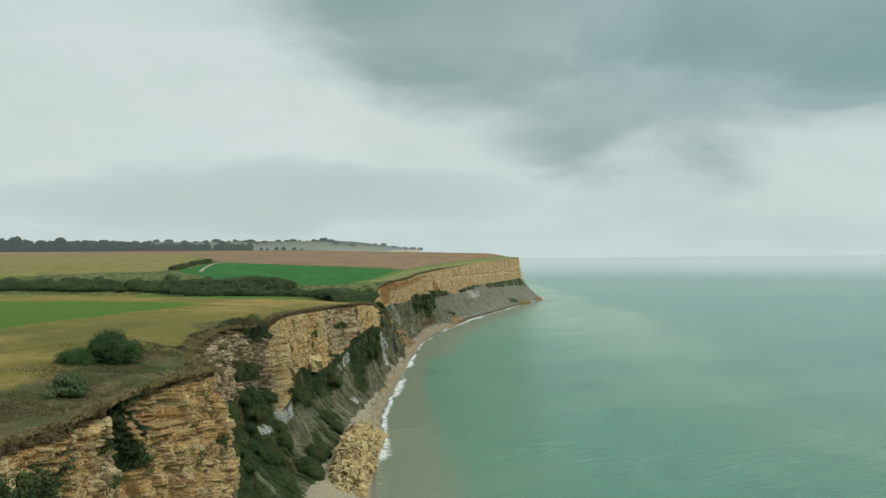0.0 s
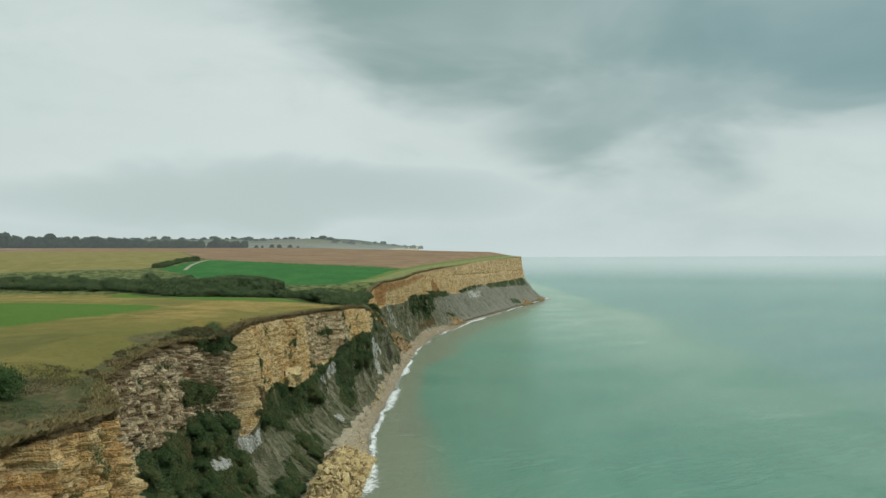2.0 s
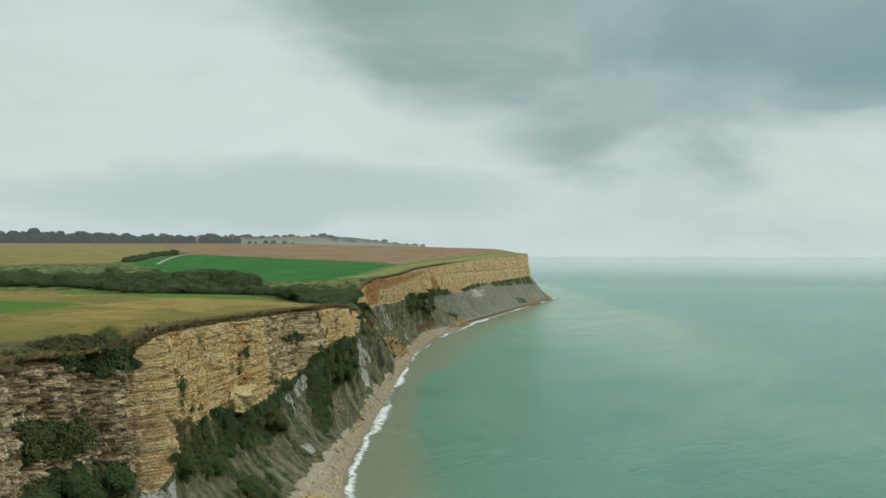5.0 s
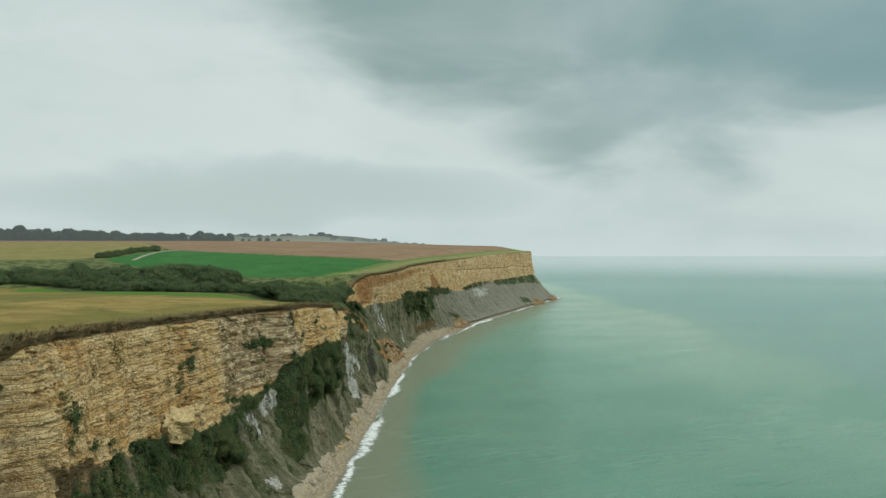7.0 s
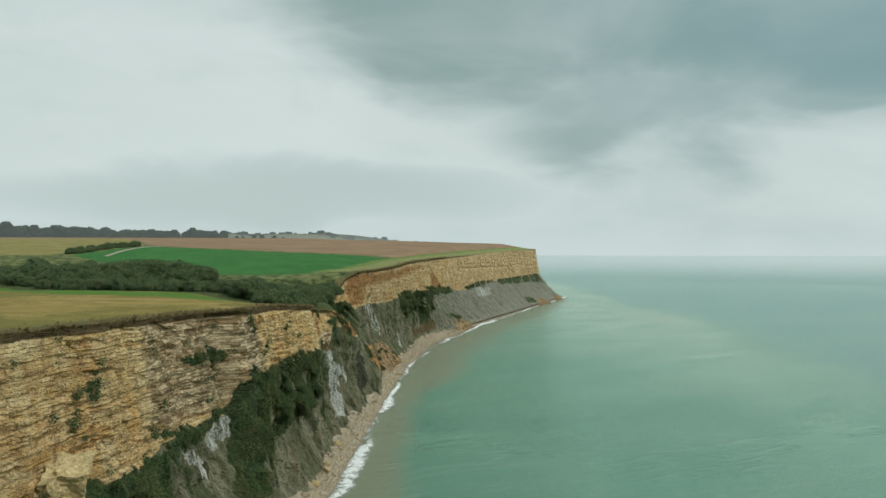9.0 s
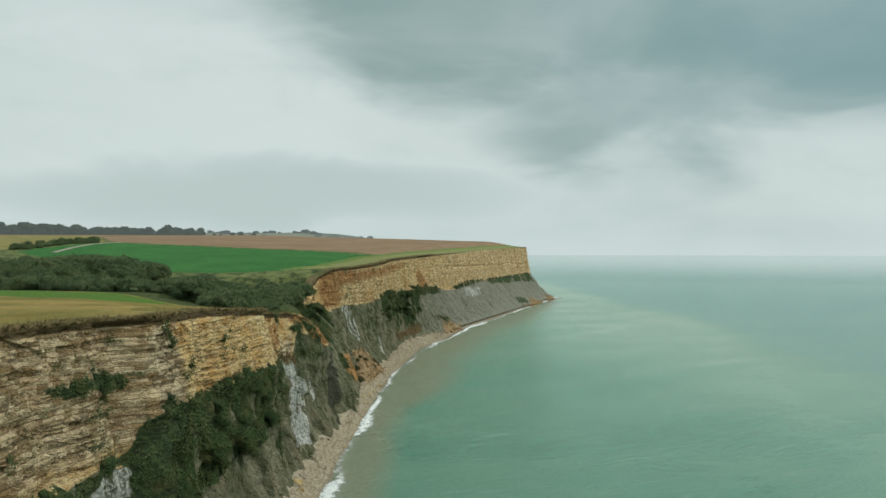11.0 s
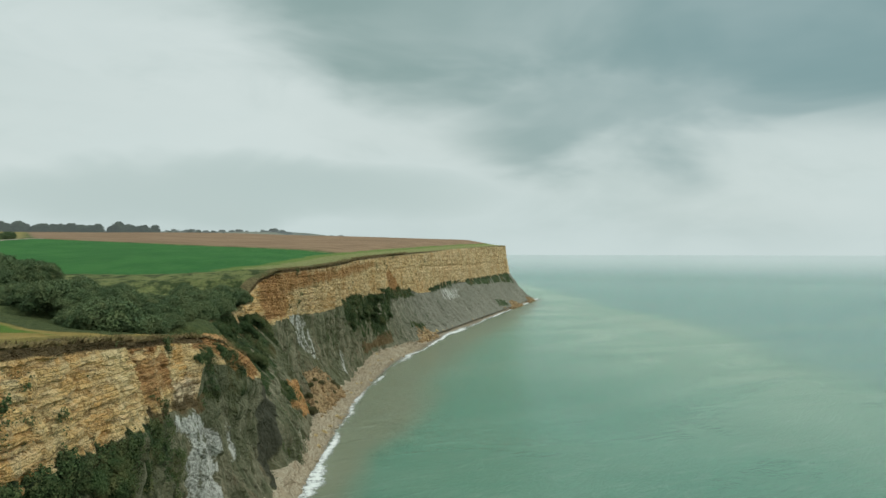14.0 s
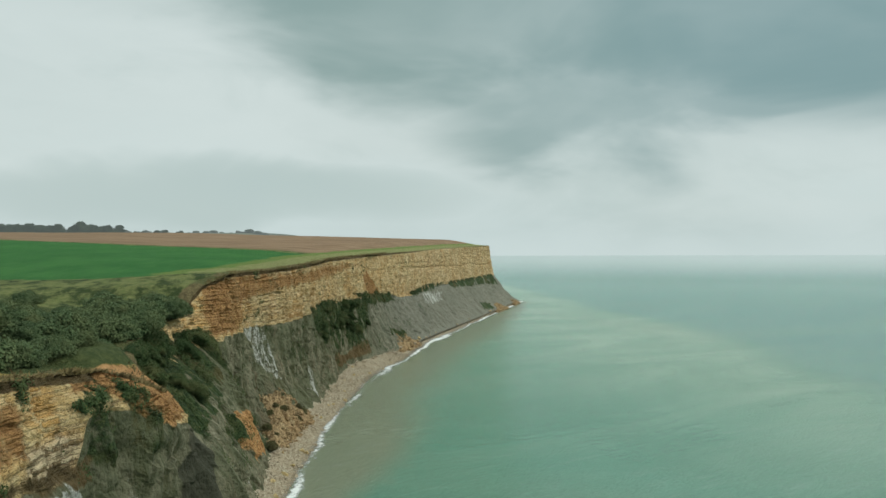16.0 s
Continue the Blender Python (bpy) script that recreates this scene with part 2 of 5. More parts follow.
    # dark of the cleft: damp clay and its shadow painted together
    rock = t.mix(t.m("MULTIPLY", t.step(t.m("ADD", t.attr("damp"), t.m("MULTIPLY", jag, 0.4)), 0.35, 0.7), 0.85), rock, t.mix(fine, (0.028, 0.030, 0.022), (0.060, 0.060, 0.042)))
    turf = t.mix(t.noise(at, 0.9, 5, 0.7), (0.060, 0.042, 0.024), (0.19, 0.135, 0.062))
    rock = t.mix(t.step(t.m("ADD", t.attr("soil"), t.m("MULTIPLY", t.m("SUBTRACT", mid, 0.5), 0.5)), 0.4, 0.6), rock, turf)
    height = t.m("ADD", t.m("ADD", t.m("MULTIPLY", tint, 0.40), t.m("MULTIPLY", tint_b, 0.55)), t.m("ADD", t.step(joint, 0.0, 0.10, 0.0, 0.25), t.step(joint_b, 0.0, 0.2, 0.0, 0.4)))
    height = t.m("ADD", height, t.m("ADD", t.m("MULTIPLY", fine, 0.9), t.m("MULTIPLY", grit, 0.6)))
    clay = t.m("ADD", t.m("MULTIPLY", runs, 1.4), t.m("ADD", fine, t.m("MULTIPLY", mid, 1.5)))
    height = t.mix(t.step(t.attr("marl"), 0.4, 0.6), height, clay)
    finish(t, rock, 0.95, height, 0.5, 0.15)
    return mat


def poly_mask(t, x, y, corners, blur=1.5):
    """1 inside the convex polygon, 0 outside."""
    inside = None
    area = sum(a[0] * b[1] - b[0] * a[1] for a, b in zip(corners, corners[1:] + corners[:1]))
    corners = corners if area > 0 else corners[::-1]
    for (ax, ay), (bx, by) in zip(corners, corners[1:] + corners[:1]):
        nx, ny = -(by - ay), bx - ax
        ln = math.hypot(nx, ny)
        nx, ny = nx / ln, ny / ln
        d = t.m("ADD", t.m("MULTIPLY_ADD", x, nx, -(nx * ax + ny * ay)), t.m("MULTIPLY", y, ny))
        inside = d if inside is None else t.m("MINIMUM", inside, d)
    return t.step(inside, -blur, blur)


def land_material():
    mat, t = material("plateau_grass")
    at = t.where()
    x, y, z = t.xyz(at)
    big = t.noise(at, 0.018, 5, 0.6)
    mid = t.noise(at, 0.12, 6, 0.62, (1, 0.8, 1))
    fine = t.noise(at, 1.1, 6, 0.7)
    tuft = t.noise(at, 4.0, 4, 0.7)
    x = t.m("ADD", x, t.m("MULTIPLY", t.m("SUBTRACT", mid, 0.5), 9.0))
    y = t.m("ADD", y, t.m("MULTIPLY", t.m("SUBTRACT", t.noise(at, 0.1, 3), 0.5), 9.0))
    dry = t.mix(t.step(mid, 0.3, 0.7), (0.225, 0.166, 0.045), (0.370, 0.265, 0.090))
    dry = t.mix(t.m("MULTIPLY", t.step(big, 0.40, 0.60), 0.75), dry, (0.150, 0.150, 0.040))
    dry = t.mix(t.m("MULTIPLY", t.step(t.noise(at, 0.05, 6, 0.68, (1, 0.55, 1), 0.6), 0.50, 0.60), 0.6), dry, (0.118, 0.120, 0.034))
    dry = t.mix(t.m("MULTIPLY", t.step(fine, 0.50, 0.30), 0.55), dry, (0.115, 0.090, 0.034))
    dry = t.mix(t.m("MULTIPLY", t.step(t.noise(at, 0.35, 5, 0.65), 0.58, 0.72), 0.5), dry, (0.120, 0.130, 0.036))
    col = dry
    lush = t.mix(t.step(fine, 0.3, 0.7), (0.064, 0.135, 0.020), (0.112, 0.200, 0.034))
    lush = t.mix(t.m("MULTIPLY", t.step(mid, 0.5, 0.75), 0.6), lush, (0.13, 0.17, 0.035))
    crop = t.mix(t.step(t.noise(at, 0.06, 4, 0.6), 0.35, 0.7), (0.030, 0.120, 0.030), (0.046, 0.150, 0.038))
    rows = t.noise(at, 1.0, 3, 0.6, (0.9, 0.02, 1), 0.1)
    crop = t.mix(t.m("MULTIPLY", t.step(rows, 0.45, 0.65), 0.35), crop, (0.070, 0.170, 0.046))
    earth = t.mix(t.step(t.noise(at, 1.0, 4, 0.6, (0.02, 0.10, 1)), 0.35, 0.65), (0.205, 0.130, 0.080), (0.285, 0.190, 0.118))
    stub = t.mix(t.step(mid, 0.3, 0.7), (0.19, 0.165, 0.055), (0.255, 0.215, 0.085))
    olive = t.mix(mid, (0.105, 0.125, 0.042), (0.155, 0.165, 0.06))
    pale = t.mix(mid, (0.22, 0.22, 0.13), (0.19, 0.18, 0.10))
    verge = t.mix(t.step(fine, 0.3, 0.7), (0.150, 0.170, 0.058), (0.265, 0.255, 0.110))
    # the land beyond the gully
    shaded_grass = t.mix(fine, (0.085, 0.110, 0.036), (0.15, 0.17, 0.06))
    ragged = t.mix(t.step(t.noise(at, 0.22, 6, 0.72), 0.40, 0.58), (0.042, 0.060, 0.022), t.mix(0.5, verge, shaded_grass))
    col = t.mix(t.step(y, 372, 384), col, ragged)
    col = t.mix(poly_mask(t, x, y, [(-196, 480), (-186, 566), (-270, 720), (-1500, 760), (-1500, 440), (-300, 440)], 2), col, stub)
    brown = t.m("MAXIMUM", poly_mask(t, x, y, [(-1600, 735), (-270, 715), (100, 715), (110, 850), (40, 1010), (-1600, 930)], 2),
                poly_mask(t, x, y, [(-270, 718), (-184, 572), (-5, 540), (60, 718)], 2))
    col = t.mix(brown, col, earth)
    col = t.mix(poly_mask(t, x, y, [(-184, 480), (-110, 408), (-46, 408), (-30, 440), (-22, 528), (-184, 566)], 1.2), col, crop)
    margin = t.m("ADD", t.attr("verge"), t.m("MULTIPLY", t.m("SUBTRACT", mid, 0.5), 0.5))
    col = t.mix(t.step(margin, 0.15, 0.30), col, t.mix(0.35, lush, verge))
    col = t.mix(t.step(margin, 0.50, 0.62), col, verge)
    # far strips
    far = t.noise(at, 1.0, 2, 0.5, (0.0016, 0.010, 0.0))
    strips = t.mix(t.step(far, 0.47, 0.50), olive, t.mix(t.step(far, 0.55, 0.57), pale, earth))
    strips = t.mix(t.step(y, 1300, 1700), strips, t.mix(t.step(far, 0.45, 0.55), (0.050, 0.060, 0.030), (0.105, 0.105, 0.055)))
    col = t.mix(t.step(y, 925, 935), col, t.mix(t.step(y, 965, 972), olive, strips))
    # the two green patches on the near side
    near_green = poly_mask(t, x, y, [(-420, 90), (-84, 128), (-74, 195), (-78, 240), (-125, 268), (-420, 295)], 3)
    col = t.mix(near_green, col, lush)
    strip = poly_mask(t, x, y, [(-33, 304), (-66, 294), (-135, 343), (-165, 375), (-155, 381), (-106, 357), (-52, 317)], 1.5)
    col = t.mix(strip, col, lush)
    shrubby = t.mix(t.step(fine, 0.35, 0.7), (0.048, 0.066, 0.025), (0.098, 0.114, 0.044))
    heath = t.mix(t.step(fine, 0.3, 0.7), (0.092, 0.072, 0.036), (0.200, 0.160, 0.078))
    heath = t.mix(t.step(t.noise(at, 0.16, 5, 0.65), 0.44, 0.58), heath, t.mix(fine, (0.060, 0.068, 0.029), (0.138, 0.140, 0.056)))
    rough_edge = t.m("ADD", t.attr("edge"), t.m("MULTIPLY", t.m("SUBTRACT", fine, 0.5), 0.7))
    col = t.mix(t.step(rough_edge, 0.42, 0.62), col, heath)
    col = t.mix(t.step(t.m("ADD", t.attr("scrub"), t.m("MULTIPLY", t.m("SUBTRACT", mid, 0.5), 0.6)), 0.4, 0.6), col, shrubby)
    clay = t.mix(t.step(fine, 0.3, 0.7), (0.30, 0.150, 0.062), (0.52, 0.300, 0.135))
    col = t.mix(t.step(t.m("ADD", t.attr("bare"), t.m("MULTIPLY", t.m("SUBTRACT", fine, 0.5), 0.8)), 0.40, 0.60), col, clay)
    finish(t, col, 0.95, t.m("ADD", fine, tuft), 0.35, 0.1)
    return mat


def sea_material():
    mat, t = material("sea_water")
    at = t.where()
    x, y, z = t.xyz(at)
    rot = t.n("ShaderNodeVectorRotate")
    t.put(rot.inputs["Vector"], at)
    rot.inputs["Angle"].default_value = radians(-28)
    rv = rot.outputs[0]
    swell = t.noise(rv, 1.0, 4, 0.6, (0.05, 0.22, 1), 0.9)
    chop = t.noise(rv, 1.0, 5, 0.66, (0.16, 0.75, 1), 0.8)
    ripple = t.noise(rv, 1.0, 3, 0.6, (0.6, 2.4, 1), 0.5)
    streak = t.noise(rv, 1.0, 5, 0.6, (0.006, 0.016, 1), 1.6)
    cloudy = t.noise(at, 0.012, 5, 0.6, (1, 0.6, 1), 0.8)
    silt = t.m("ADD", t.attr("silt"), t.m("MULTIPLY", t.m("SUBTRACT", cloudy, 0.5), 0.55))
    deep = t.mix(t.step(cloudy, 0.3, 0.7), (0.080, 0.232, 0.156), (0.118, 0.284, 0.200))
    deep = t.mix(t.attr("offshore"), deep, t.mix(t.step(streak, 0.35, 0.65), (0.125, 0.262, 0.220), (0.165, 0.305, 0.258)))
    milky_sheen = t.mix(t.m("MULTIPLY", t.step(streak, 0.42, 0.75), 0.7), deep, (0.135, 0.278, 0.195))
    # part pale plume, part sky reflection put into the water's colour
    milky_sheen = t.mix(t.m("MULTIPLY", t.attr("milk"), 0.85), milky_sheen, t.mix(t.step(streak, 0.35, 0.65), (0.225, 0.355, 0.252), (0.310, 0.420, 0.312)))
    col = t.mix(t.step(silt, 0.12, 0.92), milky_sheen, t.mix(cloudy, (0.165, 0.202, 0.126), (0.250, 0.278, 0.186)))
    # crests painted paler in place of light catching the waves
    crest_light = t.m("MULTIPLY", t.step(t.m("ADD", swell, t.m("MULTIPLY", t.m("SUBTRACT", chop, 0.5), 0.8)), 0.54, 0.74), 0.055)
    col = t.mix(crest_light, col, (0.5, 0.58, 0.55))
    h = t.m("ADD", t.m("MULTIPLY", swell, 1.5), t.m("ADD", t.m("MULTIPLY", chop, 1.6), t.m("MULTIPLY", ripple, 1.3)))
    finish(t, col, 0.2, h, 0.5, 0.5, 1.33)
    return mat


def beach_material():
    mat, t = material("shingle_beach")
    at = t.where()
    x, y, z = t.xyz(at)
    mid = t.noise(at, 0.3, 5, 0.6)
    v = t.n("ShaderNodeTexVoronoi")
    t.put(v.inputs["Vector"], at)
    v.inputs["Scale"].default_value = 4.2
    stone = t.xyz(v.outputs["Color"])[0]
    col = t.mix(stone, (0.26, 0.215, 0.145), (0.52, 0.45, 0.325))
    col = t.mix(t.step(mid, 0.4, 0.7), col, (0.38, 0.305, 0.205))
    wet = t.step(t.m("ADD", z, t.m("MULTIPLY", t.m("SUBTRACT", mid, 0.5), 0.6)), 0.55, 0.1)
    col = t.mix(t.m("MULTIPLY", wet, 0.75), col, (0.115, 0.092, 0.062))
    finish(t, col, t.step(wet, 0.0, 1.0, 0.9, 0.45), v.outputs["Distance"], 0.22, 0.3)
    return mat


def foam_material():
    mat, t = material("surf_foam")
    at = t.where()
    lace = t.noise(at, 0.55, 6, 0.7, (1, 1, 1), 0.6)
    bub = t.noise(at, 2.2, 4, 0.7)
    a = t.m("ADD", t.attr("foam"), t.m("ADD", t.m("MULTIPLY", t.m("SUBTRACT", lace, 0.5), 1.9), t.m("MULTIPLY", t.m("SUBTRACT", bub, 0.5), 0.8)))
    p = finish(t, t.mix(bub, (0.62, 0.64, 0.60), (0.86, 0.87, 0.85)), 0.8, bub, 0.1, 0.2)
    t.put(p.inputs["Alpha"], t.step(a, 0.26, 0.95))
    return mat


def leaf_material(name, dark, light, tip):
    mat, t = material(name)
    g = t.n("ShaderNodeNewGeometry")
    r = g.outputs["Random Per Island"]
    ob = t.n("ShaderNodeObjectInfo").outputs["Random"]
    col = t.mix(r, dark, light)
    col = t.mix(t.step(t.noise(g.outputs["Position"], 0.5, 4, 0.6), 0.45, 0.7), col, tip)
    drift = t.noise(g.outputs["Position"], 0.16, 3, 0.55)
    col = t.mix(t.m("MULTIPLY", t.step(drift, 0.48, 0.66), 0.6), col, tip)
    col = t.mix(t.m("MULTIPLY", t.step(drift, 0.46, 0.34), 0.6), col, dark)
    col = t.mix(t.m("MULTIPLY", ob, 0.35), col, dark)
    p = finish(t, col, 0.8, None, 0, 0.15)
    # a leaf spray scatters light much as the mass of its crown does
    t.put(p.inputs["Normal"], t.vm("NORMALIZE", t.vm("ADD", t.vm("MULTIPLY", g.outputs["Normal"], (0.55, 0.55, 0.55)), (0.10, 0.0, 0.5))))
    return mat


def plain_rock(name, a, b, c):
    mat, t = material(name)
    at = t.where()
    fine = t.noise(at, 2.6, 6, 0.65)
    big = t.noise(at, 0.5, 4, 0.6)
    ob = t.n("ShaderNodeObjectInfo").outputs["Random"]
    isl = t.n("ShaderNodeNewGeometry").outputs["Random Per Island"]
    col = t.mix(t.step(fine, 0.3, 0.7), a, b)
    col = t.mix(t.m("MULTIPLY", t.step(t.m("ADD", t.m("MULTIPLY", ob, 0.6), t.m("MULTIPLY", isl, 0.5)), 0.3, 0.8), 0.6), col, c)
    finish(t, t.mix(t.m("MULTIPLY", t.step(big, 0.5, 0.3), 0.4), col, (0.13, 0.095, 0.06)), 0.95, fine, 0.3, 0.15)
    return mat


def bark_material():
    mat, t = material("bark")
    at = t.where()
    n = t.noise(at, 3.0, 5, 0.6, (1, 1, 0.25))
    finish(t, t.mix(n, (0.035, 0.028, 0.020), (0.11, 0.09, 0.065)), 0.95, n, 0.1, 0.1)
    return mat


def track_material():
    mat, t = material("chalk_track")
    at = t.where()
    n = t.noise(at, 0.6, 5, 0.6)
    finish(t, t.mix(n, (0.24, 0.21, 0.16), (0.37, 0.335, 0.265)), 0.95, n, 0.1, 0.1)
    return mat


def haze_sheet_material(thick):
    """A glowing sheet in place of haze: thickest at the height of the eye's horizon, thin at the water and aloft."""
    mat, t = material("haze_sheet" if thick else "near_haze_sheet")
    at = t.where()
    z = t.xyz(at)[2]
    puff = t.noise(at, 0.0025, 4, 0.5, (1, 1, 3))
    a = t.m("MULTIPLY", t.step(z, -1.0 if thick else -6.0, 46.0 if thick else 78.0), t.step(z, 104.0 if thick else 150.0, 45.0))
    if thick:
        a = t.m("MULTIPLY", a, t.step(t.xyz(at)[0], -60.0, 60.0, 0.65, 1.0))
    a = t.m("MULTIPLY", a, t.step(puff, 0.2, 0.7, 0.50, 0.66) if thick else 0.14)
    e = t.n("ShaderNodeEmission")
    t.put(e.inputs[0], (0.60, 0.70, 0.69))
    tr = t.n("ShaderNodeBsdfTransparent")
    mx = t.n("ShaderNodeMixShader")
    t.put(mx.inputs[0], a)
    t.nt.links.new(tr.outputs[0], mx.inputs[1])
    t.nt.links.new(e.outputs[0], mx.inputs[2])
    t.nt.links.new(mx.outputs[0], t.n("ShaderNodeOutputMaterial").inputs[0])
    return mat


CLIFF, LAND, SEA = cliff_material(), land_material(), sea_material()
BEACH, FOAM, HAZE_SHEET = beach_material(), foam_material(), haze_sheet_material(True)
NEAR_HAZE_SHEET = haze_sheet_material(False)
TRACK, BARK = track_material(), bark_material()
SCRUB = leaf_material("scrub_leaf", (0.064, 0.100, 0.046), (0.106, 0.152, 0.062), (0.138, 0.165, 0.070))
BUSH = leaf_material("bush_leaf", (0.024, 0.050, 0.018), (0.048, 0.096, 0.028), (0.066, 0.112, 0.036))
WOOD = leaf_material("wood_leaf", (0.026, 0.046, 0.028), (0.060, 0.088, 0.048), (0.072, 0.096, 0.054))
IVY = leaf_material("ivy_leaf", (0.038, 0.066, 0.026), (0.074, 0.116, 0.040), (0.120, 0.124, 0.048))
HEATH = leaf_material("heath_leaf", (0.070, 0.062, 0.028), (0.130, 0.112, 0.050), (0.100, 0.108, 0.040))
STRAW = leaf_material("dry_grass", (0.085, 0.060, 0.026), (0.26, 0.19, 0.085), (0.16, 0.13, 0.050))
RUBBLE = plain_rock("rubble_earth", (0.12, 0.085, 0.045), (0.33, 0.245, 0.125), (0.22, 0.155, 0.075))
ROCKFALL = plain_rock("fallen_limestone", (0.38, 0.27, 0.12), (0.66, 0.53, 0.29), (0.50, 0.36, 0.16))
RUSTFALL = plain_rock("fallen_clay_and_stone", (0.14, 0.10, 0.05), (0.52, 0.38, 0.21), (0.29, 0.175, 0.085))
GREYROCK = plain_rock("beach_rock", (0.21, 0.17, 0.115), (0.52, 0.445, 0.33), (0.37, 0.29, 0.19))

# ---- numpy noise ----
def hashed(i, j, k):
    h = (i.astype(np.int64) * 374761393 + j.astype(np.int64) * 668265263 + k.astype(np.int64) * 2147483647 + 1274126177) & 0xFFFFFFFF
    h = ((h ^ (h >> 13)) * 1274126177) & 0xFFFFFFFF
    h = ((h ^ (h >> 16)) * 2246822519) & 0xFFFFFFFF
    return ((h ^ (h >> 15)) & 0xFFFFFF) / float(0xFFFFFF)


def vnoise(x, y, z):
    x, y, z = np.broadcast_arrays(np.asarray(x, float), np.asarray(y, float), np.asarray(z, float))
    i, j, k = np.floor(x), np.floor(y), np.floor(z)
    u, v, q = x - i, y - j, z - k
    u, v, q = (a * a * (3 - 2 * a) for a in (u, v, q))
    out = 0.0
    for a in (0, 1):
        for b in (0, 1):
            for c in (0, 1):
                wgt = (u if a else 1 - u) * (v if b else 1 - v) * (q if c else 1 - q)
                out = out + wgt * hashed(i + a, j + b, k + c)
    return out * 2 - 1


def fbm(x, y, z, octaves=4, gain=0.5):
    total, amp, norm = 0.0, 1.0, 0.0
    for o in range(octaves):
        f = 2.0 ** o
        total = total + amp * vnoise(np.asarray(x) * f + 17 * o, np.asarray(y) * f + 5 * o, np.asarray(z) * f + 29 * o)
        norm += amp
        amp *= gain
    return total / norm


def smooth(v, lo, hi):
    s = np.clip((v - lo) / (hi - lo), 0, 1)
    return s * s * (3 - 2 * s)


def table(rows):
    return np.array(rows, float).T


# ---- the coast: y, then the lip's x and height ----
LIP_NEAR = table([
    (-300, -36, 42), (30, -33, 39.4), (60, -31, 38.3), (70, -30, 38.0), (79, -30, 37.8), (84, -31, 37.5), (92, -27.8, 38.6), (103, -27.2, 37.9),
    (109, -30, 37.6), (118, -36, 38.3), (130, -38.5, 38.6), (142, -40.5, 38.8), (158, -42.5, 38.2), (166, -41.5, 37.6), (172, -40.5, 37.2),
    (179, -40, 36.8), (181, -37.4, 39.1), (190, -39, 38.6), (206, -40.5, 38.0), (220, -38.7, 37.6), (240, -36.6, 37.0),
    (253, -35, 36.7), (257, -30.8, 36.7), (276, -29.4, 36.2), (299.8, -27.3, 34.3), (300.8, -31, 33.6), (321, -30.5, 32.0)])
LIP_MIDDLE = table([
    (333, -29.4, 30.6), (338, -27.2, 28.4), (342, -25.6, 26.6), (346, -26.2, 25.8), (350, -31, 28.4), (360, -36, 30.2), (375, -37.5, 31.8), (388, -37, 33.0), (394, -35, 37.6),
    (403, -31, 39.8), (420, -33.5, 39.6), (440, -27, 40.2), (470, -21, 41.5), (500, -20, 42.6), (550, -11, 44.0),
    (605, 0, 45.4), (660, 16, 47.0), (715, 30, 48.7), (800, 58, 51.5), (880, 87, 53.8), (902, 91, 54.0),
    (912, 86, 54.2), (960, 55, 57.5), (1100, -30, 62)])
LIP_FAR = table([
    (1400, -150, 64), (2000, -260, 70), (2450, -110, 92), (2560, -150, 92), (3400, -600, 90)])
LIP = np.hstack([LIP_NEAR, LIP_MIDDLE, LIP_FAR])
FOOT = table([
    (-300, -14), (150, -23), (200, -24), (222, -23), (246, -22.4), (280, -21.8), (317, -22.2), (328, -22.8), (340, -20.5), (352, -20),
    (372, -20), (398, -22), (411, -22.2), (446, -18), (480, -16.6), (514, -15.0), (535, -5), (552, -0.4), (575, 7.5), (600, 15.4), (684, 43.6), (780, 76.5), (880, 109.5),
    (912, 120), (925, 122), (938, 112), (960, 84), (1100, 0), (1400, -120), (2000, -230), (2450, -80), (2560, -120), (3400, -570)])
WATER = table([
    (-300, -6), (150, -10), (170, -12.6), (197, -14.8), (211, -15.6), (221, -16.4), (244, -18.6), (272, -18.6), (300, -18.0), (328, -17.4), (350, -17.2), (400, -15.8), (440, -13.6),
    (470, -10.4), (509, -4.5), (543, 5.4), (614, 23), (680, 45), (790, 80), (900, 117), (930, 126), (945, 116), (965, 90),
    (1100, 8), (1400, -110), (2000, -220), (2450, -70), (2560, -108), (3400, -560)])
CONTACT = table([
    (-300, 23), (60, 22), (85, 20), (103, 21), (110, 25), (128, 27.5), (144, 24.6), (156, 25.6), (164, 25.2), (172, 23), (177, 18), (179.5, 15.8), (181.5, 19.5),
    (184, 22), (197, 22.3), (206, 21.4), (212, 20.4), (222, 19.7), (233, 20), (240, 21.5), (254, 21), (256.5, 24), (264, 25.4), (279, 25), (287, 25.8),
    (298, 25.8), (314, 24.2), (323.5, 22.8), (325.5, 29), (330, 30), (345, 27), (350, 26), (360, 24), (400, 28.5), (434, 26.8), (449, 26.8), (470, 28.3), (540, 27.2)]
    + [(594, 26), (615, 23.5), (640, 23.5), (672, 26.2), (724, 26), (834, 26.5), (880, 28), (1100, 28), (3400, 30)])
INLAND = table([
    (-300, 43), (60, 41.0), (120, 40.2), (180, 39.8), (250, 38.2), (300, 36.6), (340, 35.0), (372, 33.8), (400, 37.6), (450, 41.6),
    (564, 46.2), (700, 51.5), (900, 58.0), (1000, 60.5), (1150, 60), (1500, 64), (2100, 92), (2350, 113), (2600, 116), (3400, 118)])


def lip_x(y):
    return np.interp(y, LIP[0], LIP[1])


def lip_z(y):
    return np.interp(y, LIP[0], LIP[2])


